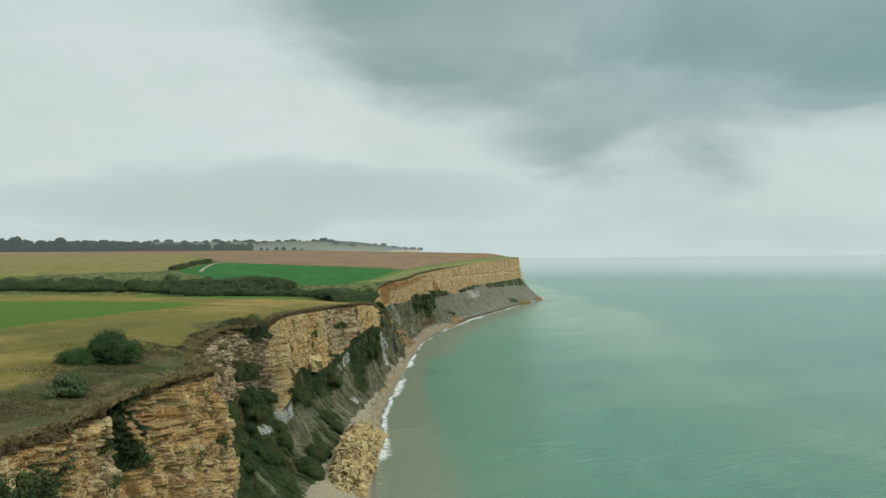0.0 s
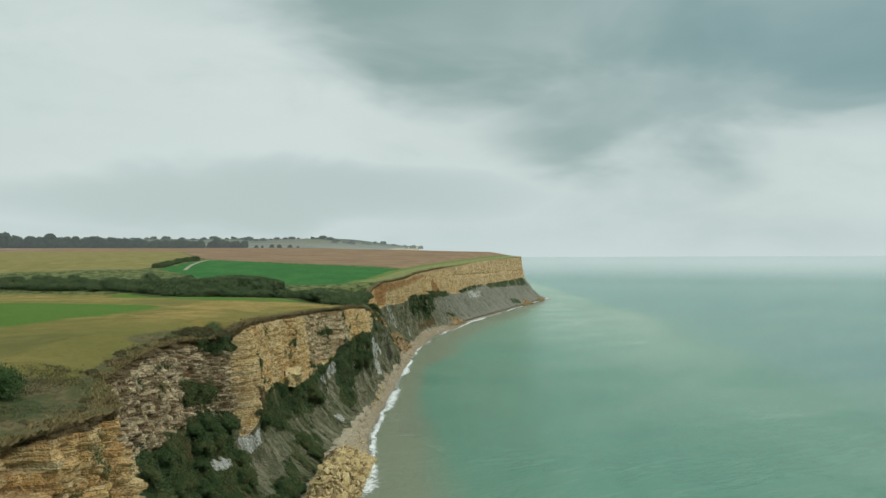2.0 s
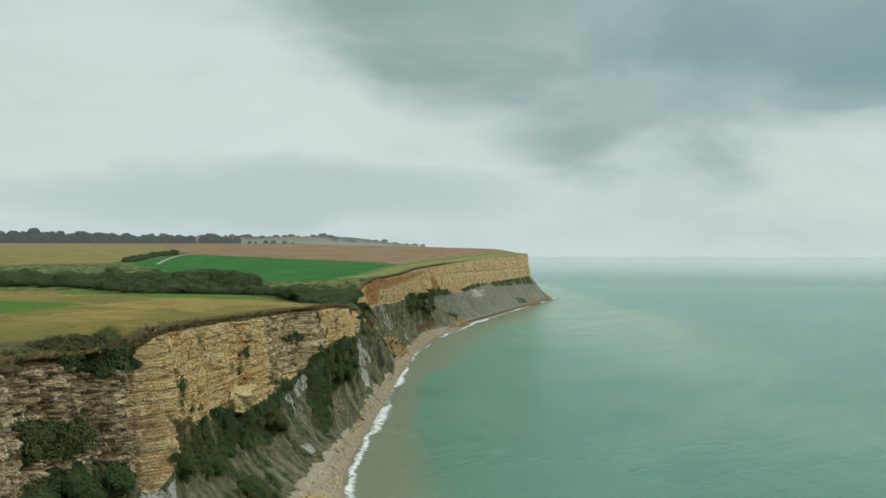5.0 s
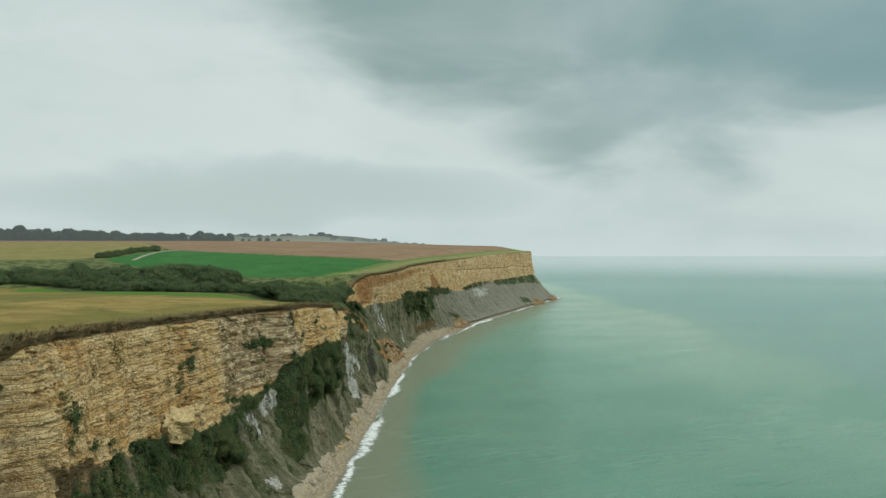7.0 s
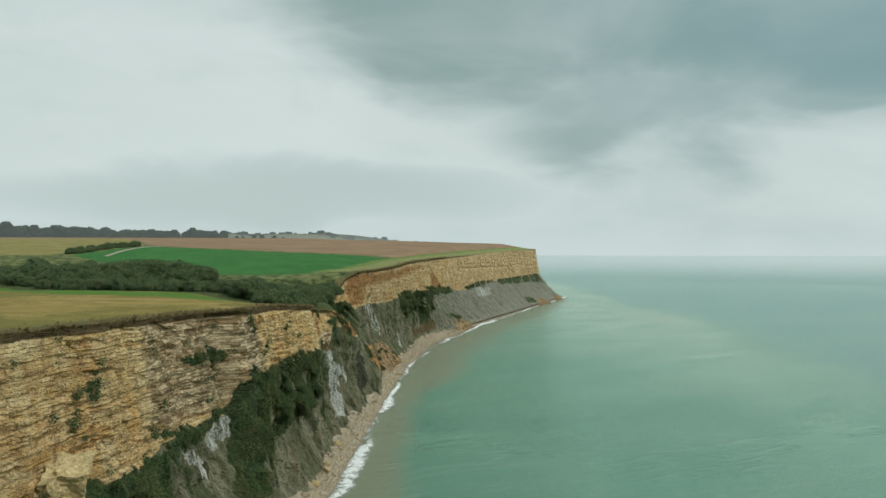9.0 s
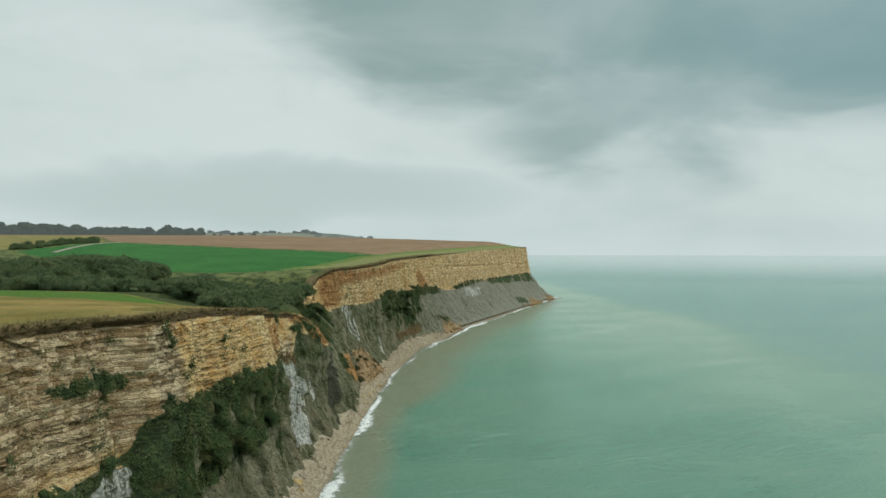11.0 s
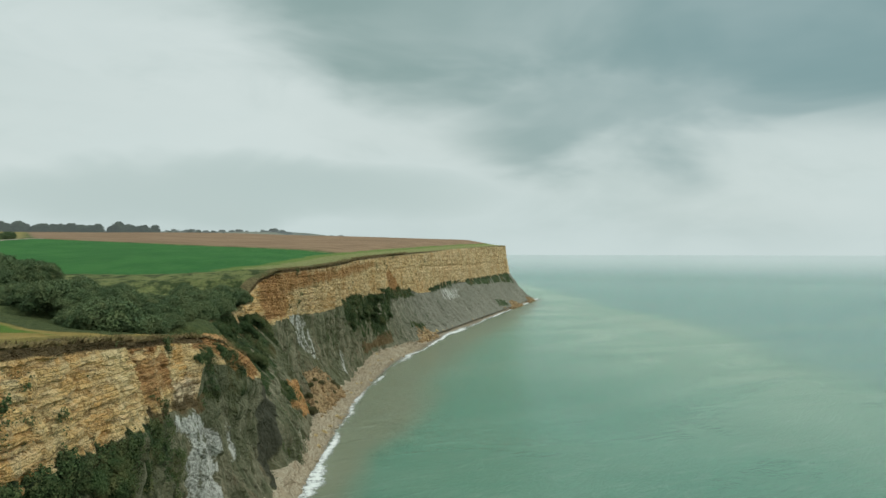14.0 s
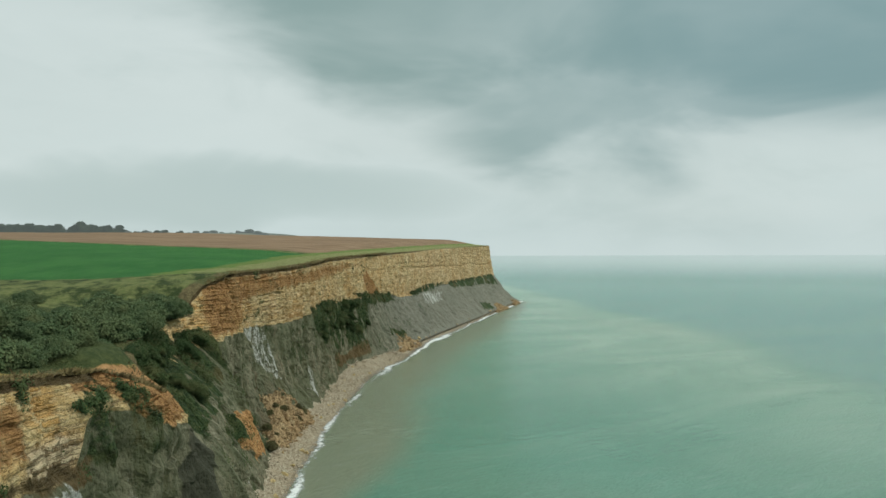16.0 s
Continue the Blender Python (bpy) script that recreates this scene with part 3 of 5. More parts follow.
def land_z(x, y):
    """Height of the plateau inland of the lip."""
    x, y = np.broadcast_arrays(np.asarray(x, float), np.asarray(y, float))
    inland = np.maximum(lip_x(y) - x, 0)
    g = np.interp(y, INLAND[0], INLAND[1])
    g = g + smooth(y, 400, 540) * np.minimum(inland, 260) * 0.027 * (1 - 0.6 * smooth(y, 900, 1100))
    g = g + 0.5 * fbm(x * 0.02, y * 0.02, 3.3, 3) + 0.12 * fbm(x * 0.2, y * 0.2, 7.7, 3)
    # the bare knoll beside the gully
    knoll = smooth(y, 330, 336) * (1 - smooth(y, 345, 351)) * (1 - smooth(inland, 9, 20))
    g = g + (31.9 + 0.3 * fbm(x * 0.4, y * 0.4, 1.0, 3) - g) * knoll
    return lip_z(y) + (g - lip_z(y)) * smooth(inland, 0, 42 - 35 * smooth(y, 330, 337) * (1 - smooth(y, 345, 352)) - 29 * smooth(y, 105, 120) * (1 - smooth(y, 178, 195)) + 230 * smooth(y, 1500, 2200))


def mesh_grid(name, P, mat, attrs=None, flip=False, shade=True):
    """A mesh object from a grid of points (rows, columns, 3), with named values on its points."""
    r, c = P.shape[:2]
    idx = np.arange(r * c).reshape(r, c)
    f = np.stack([idx[:-1, :-1], idx[1:, :-1], idx[1:, 1:], idx[:-1, 1:]], -1).reshape(-1, 4)
    if flip:
        f = f[:, ::-1]
    return mesh_raw(name, P.reshape(-1, 3), f, mat, attrs, shade)


def mesh_raw(name, verts, faces, mat, attrs=None, shade=False):
    me = bpy.data.meshes.new(name)
    n, k = faces.shape
    me.vertices.add(len(verts))
    me.vertices.foreach_set("co", np.ascontiguousarray(verts, dtype=np.float32).ravel())
    me.loops.add(n * k)
    me.loops.foreach_set("vertex_index", np.ascontiguousarray(faces, dtype=np.int32).ravel())
    me.polygons.add(n)
    me.polygons.foreach_set("loop_start", np.arange(0, n * k, k, dtype=np.int32))
    me.polygons.foreach_set("use_smooth", np.full(n, shade))
    me.update(calc_edges=True)
    for key, val in (attrs or {}).items():
        a = me.attributes.new(key, "FLOAT", "POINT")
        a.data.foreach_set("value", np.ascontiguousarray(val, dtype=np.float32).ravel())
    me.materials.append(mat)
    return new(name, me)


def spots(y, z, rows):
    """Soft round patches: rows of y, z, half length, half height."""
    y, z = y + 3.0 * fbm(y * 0.14, z * 0.13, 21.0, 4), z + 3.0 * fbm(y * 0.17, z * 0.07, 25.0, 4)
    out = np.zeros(np.broadcast(y, z).shape)
    for cy, cz, ry, rz in rows:
        d = np.sqrt(((y - cy) / ry) ** 2 + ((z - cz) / rz) ** 2)
        out = np.maximum(out, np.clip(1.5 - d, 0, 1))
    return out


class Face:
    """The cliff's face as a map of y and z, with ragged-edged patches on it."""

    def __init__(self, y, z):
        self.far = 1 + 1.2 * smooth(y, 420, 620)
        self.y = y + self.far * (1.1 * fbm(y * 0.25, z * 0.25, 21.0, 4) + 0.5 * fbm(y * 1.1, z * 0.7, 23.0, 2))
        self.z = z + 1.0 * fbm(y * 0.35, z * 0.16, 25.0, 4) + 0.7 * fbm(y * 1.3, z * 0.35, 27.0, 2)

    def patch(self, *shapes, soft=0.8):
        """1 inside the shapes, each a ring of (y, z) corners, and 0 outside."""
        out = np.zeros(self.y.shape)
        for ring in shapes:
            ring = np.array(ring, float)
            lo, hi = ring.min(0) - 6, ring.max(0) + 6
            box = (self.y > lo[0]) & (self.y < hi[0]) & (self.z > lo[1]) & (self.z < hi[1])
            y, z, f = self.y[box], self.z[box], self.far[box]
            inside, gap = np.zeros(y.shape, bool), np.full(y.shape, 1e9)
            for (ay, az), (by_, bz) in zip(ring, np.roll(ring, -1, 0)):
                ey, ez = by_ - ay, bz - az
                s = np.clip(((y - ay) * ey + (z - az) * ez) / (ey * ey + ez * ez + 1e-9), 0, 1)
                gap = np.minimum(gap, np.hypot(y - ay - s * ey, z - az - s * ez))
                cross = (az > z) != (bz > z)
                inside ^= cross & (y < ay + (z - az) / (ez if abs(ez) > 1e-9 else 1e-9) * ey)
            signed = np.where(inside, gap, -gap) / (soft * f)
            out[box] = np.maximum(out[box], smooth(signed, -1, 1))
        return out


# ---- plateau ----
ys = np.concatenate([np.arange(-300, 30, 10), np.arange(30, 430, 0.8), np.arange(430, 960, 3), np.arange(960, 3401, 20)])
inl = np.concatenate([np.linspace(0, 6, 11), np.geomspace(7, 120, 34), np.geomspace(130, 2600, 40)])
Y, W = np.meshgrid(ys, inl, indexing="ij")
wobble = 0.5 * fbm(ys * 0.35, 0 * ys, 1.5, 3) + 0.5 * fbm(ys * 0.08, 0 * ys, 9.5, 2)
near = ((ys > 20) & (ys < 700)).astype(float)
lipx = lip_x(ys) + wobble * near
X = lipx[:, None] - W
Z = land_z(X + (lip_x(ys) - lipx)[:, None], Y)
Z += 0.35 * np.clip(fbm(X * 0.5, Y * 0.5, 2.2, 3), -0.3, 1) * smooth(W, 0, 2) * (1 - smooth(W, 8, 25)) * near[:, None]
Z[:, 0] -= 0.25
edge = (1 - smooth(W, 1.2, 4.5)) * 0.95
edge = np.maximum(edge, 0.85 * (1 - smooth(W, 7, 25)) * smooth(Y, 30, 60) * (1 - smooth(Y, 108, 126)))
edge = np.maximum(edge, 0.85 * (1 - smooth(W, 1.5, 5)) * smooth(Y, 118, 130) * (1 - smooth(Y, 177, 183)))
edge = np.maximum(edge, 0.9 * (1 - smooth(W, 4, 11)) * smooth(Y, 142, 152) * (1 - smooth(Y, 177, 182)))
edge = edge * (1 - 0.5 * smooth(Y, 420, 500))
hedge_y = np.interp(W, [0, 8, 16, 50, 126, 310], [328, 319, 316, 338, 386, 398])
scrub = smooth(Y, hedge_y - 6, hedge_y + 4) * (1 - smooth(Y, 374 + np.minimum(W, 160) * 0.12, 388 + np.minimum(W, 160) * 0.14)) * smooth(W, 0, 4) * 0.95
scrub = np.maximum(scrub, np.exp(-((Y - 415) / 14) ** 2) * smooth(W, 55, 80))
scrub = np.maximum(scrub, spots(Y, X, [(100, -39, 7, 6), (168, -44, 9, 3), (174, -44, 7, 4)]) * 0.85)
verge = (1 - smooth(W, 3, 26)) * smooth(Y, 400, 420)
bare = smooth(Y, 330, 335) * (1 - smooth(Y, 347, 350)) * (1 - smooth(W, 2.6, 5.0))
scrub = scrub * (1 - bare)
plateau = mesh_grid("ground", np.stack([X, Y, Z], -1), LAND, {"edge": edge * (1 - bare), "scrub": scrub, "verge": verge, "bare": bare}, flip=False)
tagged(plateau, "clifftop plateau of dry grass, green crops and brown ploughed fields", "ground", kind="structure")

# ---- cliff ----
cy = np.concatenate([np.arange(-300, 30, 8), np.arange(30, 56, 2.0), np.arange(56, 430, 0.3), np.geomspace(430, 960, 700), np.arange(970, 3401, 25)])
UP, DOWN = 104, 66
cw = np.interp(cy, ys, lipx)
ctop = np.interp(cy, ys, Z[:, 0]) + 0.02
ccon = np.minimum(np.interp(cy, CONTACT[0], CONTACT[1]) + 0.6 * fbm(cy * 0.2, 0 * cy, 4.5, 3), ctop - 3)
cfoot = np.interp(cy, FOOT[0], FOOT[1])
batter = np.minimum(2.6 + 1.0 * fbm(cy * 0.06, 0 * cy, 8.5, 3), (cfoot - cw) * 0.45) * (1 - 0.6 * smooth(cy, 400, 412) * (1 - smooth(cy, 560, 620)))
v1 = np.linspace(0, 1, UP)[None, :]
v2 = np.linspace(0, 1, DOWN)[1:][None, :]
zl = ctop[:, None] + (ccon - ctop)[:, None] * v1
xl = cw[:, None] + batter[:, None] * v1 ** 0.8
FOOT_Z = 2.6
bulge = np.interp(cy, [318, 349, 351, 354, 388, 398, 520, 570, 900], [0, 0, 0.4, 0.9, 0.85, 0.05, 0.1, 0.35, 0.35])[:, None]
zm = ccon[:, None] + (FOOT_Z - 0.8 - ccon)[:, None] * v2
xm = (cw + batter)[:, None] + (cfoot + 0.6 - cw - batter)[:, None] * ((1 - bulge) * (0.24 * v2 + 0.76 * v2 ** 2.8) + bulge * (1 - (1 - v2) ** 2.1))
CZ, CX = np.hstack([zl, zm]), np.hstack([xl, xm])
CY = np.repeat(cy[:, None], CZ.shape[1], 1)
shore_turn = np.clip(np.gradient(cw, cy), -0.6, 0.6)[:, None]
U = CY + shore_turn * (CX - cw[:, None]) * smooth(CY, 410, 450)
lime = np.hstack([np.ones_like(zl), np.repeat(1 - smooth(v2, 0, 0.09), len(cy), 0)])
pin = np.hstack([np.repeat(smooth(v1, 0, 0.05), len(cy), 0), np.ones_like(zm)])
detail = (1 - 0.25 * smooth(CY, 430, 700)) * smooth(CY, 10, 30)
# limestone: beds and blocks that stand proud or have fallen out
far_rock = 1 + 1.0 * smooth(CY, 420, 560)
lift = CZ + 0.22 * fbm(CY * 0.05, CX * 0.05, 2.2, 2)
bed = np.floor(lift / (0.75 * far_rock) + 0.35 * vnoise(np.floor(lift / 2.5), CY * 0.01, 6.0))
crag = smooth(CY, 60, 75) * (1 - smooth(CY, 180, 186))
length = far_rock * far_rock * (1 - 0.45 * crag) * (1.4 + 2.0 * hashed(bed, bed * 0, bed * 0 + 3))
block = np.floor(CY / length + 7 * hashed(bed, bed * 0 + 1, bed * 0))
ledge = hashed(bed, bed * 0, bed * 0 + 9) - 0.5
proud = hashed(bed, block, bed * 0 + 5) - 0.5
slab = np.floor(lift / 4.2)
chunk = hashed(slab, np.floor(CY / (6.5 * far_rock) + 3 * hashed(slab, slab * 0, slab * 0 + 2)), slab * 0 + 4) - 0.5
but = fbm(CY * 0.085, CZ * 0.02, 5.5, 3)
crack = np.clip(1 - np.abs(fbm(CY * 0.22, CZ * 0.03, 3.5, 2)) / 0.07, 0, 1)
crack = np.maximum(crack, 0.9 * crag * np.clip(1 - np.abs(fbm(CY * 0.55, CZ * 0.06, 13.5, 2)) / 0.085, 0, 1) * smooth(vnoise(CY * 0.1, CZ * 0.16, 4.0), -0.3, 0.2))
slot = np.floor(lift / (2.3 * far_rock) + 0.3)
mass = hashed(slot, np.floor(CY / ((2.2 + 3.0 * hashed(slot, slot * 0, slot * 0 + 8)) * far_rock) + 5 * hashed(slot, slot * 0 + 6, slot * 0)), slot * 0 + 7) - 0.5
tall = np.floor(lift / 9.0 + 0.6 * vnoise(CY * 0.04, 0 * CY, 3.0))
panel = hashed(tall, np.floor(CY / (4.3 * far_rock) + 0.5 * vnoise(CZ * 0.3, CY * 0.02, 5.0) + 4 * hashed(tall, tall * 0, tall * 0 + 3)), tall * 0 + 11) - 0.5
thin_bed = np.floor(lift / (0.36 * far_rock) + 0.5 * vnoise(CY * 0.03, CZ * 0.1, 8.0))
cut = (hashed(thin_bed, np.floor(CY / (2.1 * far_rock) + 9 * hashed(thin_bed, thin_bed * 0, thin_bed * 0 + 1)), thin_bed * 0 + 17) < 0.34) * smooth(vnoise(CY * 0.13, CZ * 0.2, 14.0), -0.5, 0.3)
calm = smooth(CY, 180, 186)
rough_k = 1 + (0.7 + 0.1 * smooth(CY, 108, 116)) * smooth(CY, 60, 75) * (1 - calm) - 0.42 * calm
out_l = (1.1 - 0.35 * calm) * but + 0.30 * ledge + rough_k * ((0.52 + 0.25 * (1 - calm)) * proud + 0.30 * chunk + 0.40 * mass + 1.0 * panel - 1.1 * crack) - (0.75 - 0.43 * calm) * cut + 0.14 * fbm(CY * 0.8, CZ * 1.3, CX * 0.9, 3) + 0.10 * fbm(CY * 2.4, CZ * 3.0, CX, 2)
# marl: ribs and rills that widen downhill
depth_m = np.hstack([0 * zl, np.repeat(smooth(v2, 0, 0.25), len(cy), 0)])
rib = np.abs(fbm(U * 0.16 + 0.3 * fbm(U * 0.1, CZ * 0.1, 1.0, 2), CZ * 0.02, 2.5, 3))
rill = np.abs(fbm(U * 0.42, CZ * 0.05 + 0.3 * fbm(U * 0.2, CZ * 0.2, 4.0, 2), 6.5, 4))
lumps = fbm(U * 0.30, CZ * 0.10, CX * 0.05, 4)
stump = hashed(np.floor(CZ / 4.6 + 0.9 * lumps), np.floor(U / (2.4 * far_rock) + 0.8 * fbm(CY * 0.2, CZ * 0.3, 9.0, 2)), slot * 0 + 13) - 0.5
out_m = (4.2 * (rib - 0.25) + 1.5 * (rill - 0.22)) * depth_m + (1.5 * lumps + 0.9 * stump * depth_m + 0.7 * fbm(CY * 0.7, CZ * 0.6, CX * 0.6, 3))
clefts = np.zeros_like(CY)
for at_y, wide, deep, low in ((351.5, 3.0, 11.0, 1.0), (109.5, 2.2, 4.0, 0.6), (82.5, 2.2, 4.5, 0.6), (178.6, 1.6, 2.4, 0.3), (255, 1.4, 2.0, 0.3), (299.5, 1.4, 1.8, 0.4), (331, 1.0, 1.6, 1.0), (404, 2.0, 3.0, 0.6)):
    wander = at_y + 1.2 * fbm(CZ * 0.12, 0 * CZ + at_y, 1.0, 2)
    clefts += deep * np.exp(-((CY - wander) / wide) ** 2) * (lime * (1 - low * 0.5) + (1 - lime) * low)
out_l, out_m = out_l - clefts, out_m - clefts
out_l += 2.4 * smooth(CY, 420, 480) * fbm(CY * 0.035, CZ * 0.01, 15.0, 3)
out_l += smooth(CY, 560, 640) * (0.5 * (CZ < 36.5 + 1.5 * fbm(CY * 0.03, 0 * CY, 2.0, 2)) - 0.6 * np.exp(-((CZ - 36.8 - 2 * fbm(CY * 0.05, 0 * CY, 6.0, 3)) / 0.6) ** 2))
out = (lime * out_l + (1 - lime) * out_m) * pin * detail * (1 - 0.75 * np.exp(-((CY - 180) / 1.8) ** 2))
foot_calm = np.hstack([np.ones_like(zl), np.repeat(1 - 0.75 * smooth(v2, 0.85, 1.0), len(cy), 0)])
slope_y = np.gradient(cw, cy)[:, None]
slope_y = np.clip(slope_y, -1.5, 1.5)
ln = np.sqrt(1 + slope_y ** 2)
CX = CX + out * foot_calm / ln
CYD = CY - np.where(np.abs(slope_y) < 0.8, 1, 0) * (out * foot_calm) * slope_y / ln * 0.5
CZ = CZ + pin * lime * detail * 0.12 * fbm(CY * 1.3, CX, 4.0, 2)
face = Face(CY, CZ)
veg = face.patch(
    ((82.5, 39), (86, 38.5), (86.5, 35.5), (87.7, 33.5), (88, 31.5), (87, 29.8), (84.5, 29.5), (83.5, 33)),
    ((76, 35.3), (81, 34.3), (83.5, 33), (78, 33.6)), ((61, 35.5), (67, 35), (68, 31), (69, 22), (60, 22)),
    ((108, 28), (128, 27), (144, 23.6), (156, 24.8), (165, 24.5), (172, 22), (175, 17), (171, 12), (166, 5), (150, 4), (110, 6)),
    ((164, 40), (179.6, 40), (179.6, 33.4), (177, 32.8), (170, 34.6), (164, 36.4)), ((153, 32), (158, 31), (164, 30), (169, 27), (163, 25.5), (155, 27)))
veg = np.maximum(veg, face.patch(
    ((181, 20.5), (190, 21.5), (206, 21.8), (215, 19), (225, 18), (229, 14.3), (211, 13.2), (196, 13.5), (182, 16)),
    ((197, 10), (204, 9.8), (217, 5.5), (211, 3), (180, 3), (160, 3), (160, 5), (180, 7)),
    ((233, 22), (245, 20.6), (254, 21), (256, 25), (273, 26), (296, 25.4), (297, 20), (294, 15), (276, 14), (266, 13.7), (256, 7), (246, 4.5), (252, 12), (253.5, 18), (244, 18.8))))
veg = np.maximum(veg, face.patch(
    ((190, 20.7), (196, 21.4), (200, 20.4), (199, 18.3), (190, 19)), ((202, 22), (213, 20.6), (222, 18.5), (234, 19.4), (252, 20), (237, 17), (236, 12), (225, 10.5), (210, 12), (197, 17)),
    ((243, 30.8), (250, 31), (255.5, 30.3), (254.5, 28.8), (246, 29.2)), ((254.8, 24), (259, 27.5), (262.5, 25), (263, 16), (255, 13)),
    ((273, 25), (287, 25.6), (296, 25.3), (309, 23.6), (310, 19), (298, 17.5), (292, 13), (284, 16))))
veg = np.maximum(veg, face.patch(
    ((358, 31), (372, 30), (387, 29), (393, 28.6), (395, 22.3), (389, 18.5), (380, 18), (370, 16.5), (364, 19), (354, 25)),
    ((354, 27), (368, 30), (392, 29), (393, 20), (372, 19), (362, 15)), ((374, 15), (384, 15.5), (403, 11), (404, 7), (388, 7), (379, 10.7), (369, 10.5)),
    ((456, 28.2), (472, 28.8), (500, 28), (552, 25.5), (543, 15), (537, 8), (515, 8.5), (505, 9.5), (497, 5), (480, 15), (465, 22))))
veg = np.maximum(veg, face.patch(
    ((564, 11.8), (590, 8), (588, 5.4), (564, 8)), ((728, 26.5), (800, 27), (841, 27.5), (882, 28), (884, 18), (850, 20), (817, 20.5), (734, 22)),
    ((527, 29), (560, 27.5), (594, 26), (601, 21.5), (552, 22.7)), ((628, 24.5), (664, 27), (728, 26.5), (683, 23), (633, 22.4)), ((775, 10), (800, 7), (795, 3), (765, 4))))
veg = np.maximum(veg, 0.6 * face.patch(((324.5, 28), (327, 31), (336, 29.5), (337.5, 25), (340, 22), (338, 19), (334, 20.5), (328.5, 21), (325, 23)), soft=1.4))
fall = fbm(U * 0.30, CZ * 0.028, 7.0, 5)
thin_green = (1 - lime) * np.maximum(0.34 * smooth(fall, -0.05, 0.3), 0.50 * face.patch(((440, 27), (456, 27.5), (466, 11.6), (442, 13.7)), ((196, 20), (236, 18), (252, 17), (246, 5), (200, 8)), ((296, 17), (310, 20), (312, 5), (297, 5)), soft=2.5) * smooth(fall, -0.3, 0.25))
veg = np.maximum(veg * smooth(fbm(U * 0.4, CZ * 0.10, 44.0, 4), -0.62, -0.1), thin_green * (1 - 0.6 * smooth(CY, 560, 640)))
veg = np.maximum(veg, 0.36 * lime * smooth(fbm(CY * 0.16, CZ * 0.2, 12.0, 3), 0.36, 0.55) * (1 - smooth(CY, 400, 430)))
down = np.interp(cy, CONTACT[0], CONTACT[1])[:, None] - CZ
thin_out = smooth(fbm(U * 0.55, CZ * 0.045, 51.0, 4) + 0.80 - 0.042 * down, -0.10, 0.30)
veg = np.where((CY > 182) & (CY < 560), np.minimum(veg, np.maximum(thin_out, 0.25)), veg)
chalk = face.patch(
    ((314, 22), (323, 21.4), (327.5, 17.5), (328, 14), (327, 7), (322, 4), (312, 6), (312, 12), (318, 16.5), (318, 19.4), (314, 20)),
    ((333.6, 16), (335, 11), (333, 10.5)), ((249.5, 19.8), (254, 20), (254, 16.8), (250, 15.8), (247.5, 16.5)), ((239, 18.6), (243, 17.6), (247.3, 13.4), (246.5, 11.4), (241.7, 15.5)),
    ((178, 15.5), (181, 17.5), (181.4, 14.5), (178.8, 12), (174.5, 10.5), (175.5, 12.5)), ((159, 16.6), (165, 16), (165.5, 13.6), (159, 14.6)), soft=0.5)
chalk = np.maximum(chalk, face.patch(
    ((236, 7.5), (245, 6.4), (236, 5)), ((408, 27), (428, 26), (433.6, 20.8), (430, 15.7), (434, 12.5), (425.5, 15), (423, 18), (424, 22)), ((454, 12), (459, 11.5), (454, 7.2), (452, 4), (447, 6.6)),
    ((657, 22.5), (699, 21.5), (683, 16), (649, 16)), soft=0.5)) * (1 - 0.26 * smooth(CY, 395, 405))
rust = face.patch(
    ((325.5, 33), (347, 32), (347, 23.2), (340, 22.6), (335, 25.6), (331, 28.6), (325.5, 29.6)), ((300, 35), (307, 33.6), (330, 32.5), (330, 30.8), (308, 31.6), (300, 32.2)),
    ((382, 14.8), (388, 14.5), (389, 6), (379, 7), (377, 11)), ((560, 37), (572, 31), (583, 23.6), (566, 24), (545, 33)))
rust = np.maximum(rust, 0.62 * face.patch(
    ((393, 39), (410, 39.6), (440, 39), (513, 41.5), (560, 41), (511, 36.5), (440, 34.5), (420, 32), (405, 27), (392, 27)), ((300, 32), (317, 31), (317, 25), (301, 26)),
    soft=1.6))
rust = np.maximum(rust, 0.40 * face.patch(((206, 35.5), (233, 33.4), (235, 29), (206, 31.5)), soft=1.6))
# grey stone, with shade put into its colour in the recess and far off
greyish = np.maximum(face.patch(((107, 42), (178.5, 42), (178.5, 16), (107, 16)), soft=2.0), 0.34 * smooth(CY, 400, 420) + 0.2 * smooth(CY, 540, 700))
greyish = np.maximum(greyish, 0.85 * face.patch(((235, 36.4), (246, 37.2), (258, 36), (256, 22), (235, 22)), soft=1.2))
greyish = np.maximum(greyish, face.patch(((256.5, 35.6), (264, 35), (262.5, 22.5), (256, 23)), ((316, 26.5), (324, 26), (324, 22), (316, 23))))
greyish = np.maximum(greyish, 0.45 * face.patch(((74, 34), (84, 33), (84, 20), (70, 20)), soft=1.5))
# damp and shadow in the cleft, both put into the colour
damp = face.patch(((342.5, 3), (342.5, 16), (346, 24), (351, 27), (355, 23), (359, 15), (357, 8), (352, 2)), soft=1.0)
soil = np.clip(1.25 - (ctop[:, None] - CZ) / 1.1, 0, 1) * (1 - smooth(CY, 330, 334) * (1 - smooth(CY, 347, 350))) * (1 - 0.5 * smooth(CY, 600, 700))
soil = np.maximum(soil, 0.62 * face.patch(((300, 26.5), (314, 24.6), (328, 23.4), (327.5, 20), (321, 21), (314, 22.4), (301, 24)), ((180.5, 26), (196, 23), (198, 20.5), (182, 20)), ((480, 12), (500, 10), (512, 8), (540, 12), (536, 4), (495, 4)), soft=1.2))
veg = veg - 0.7 * chalk - 0.5 * np.exp(-((CY - 351) / 4.5) ** 2) * (1 - smooth(CZ, 20, 26))
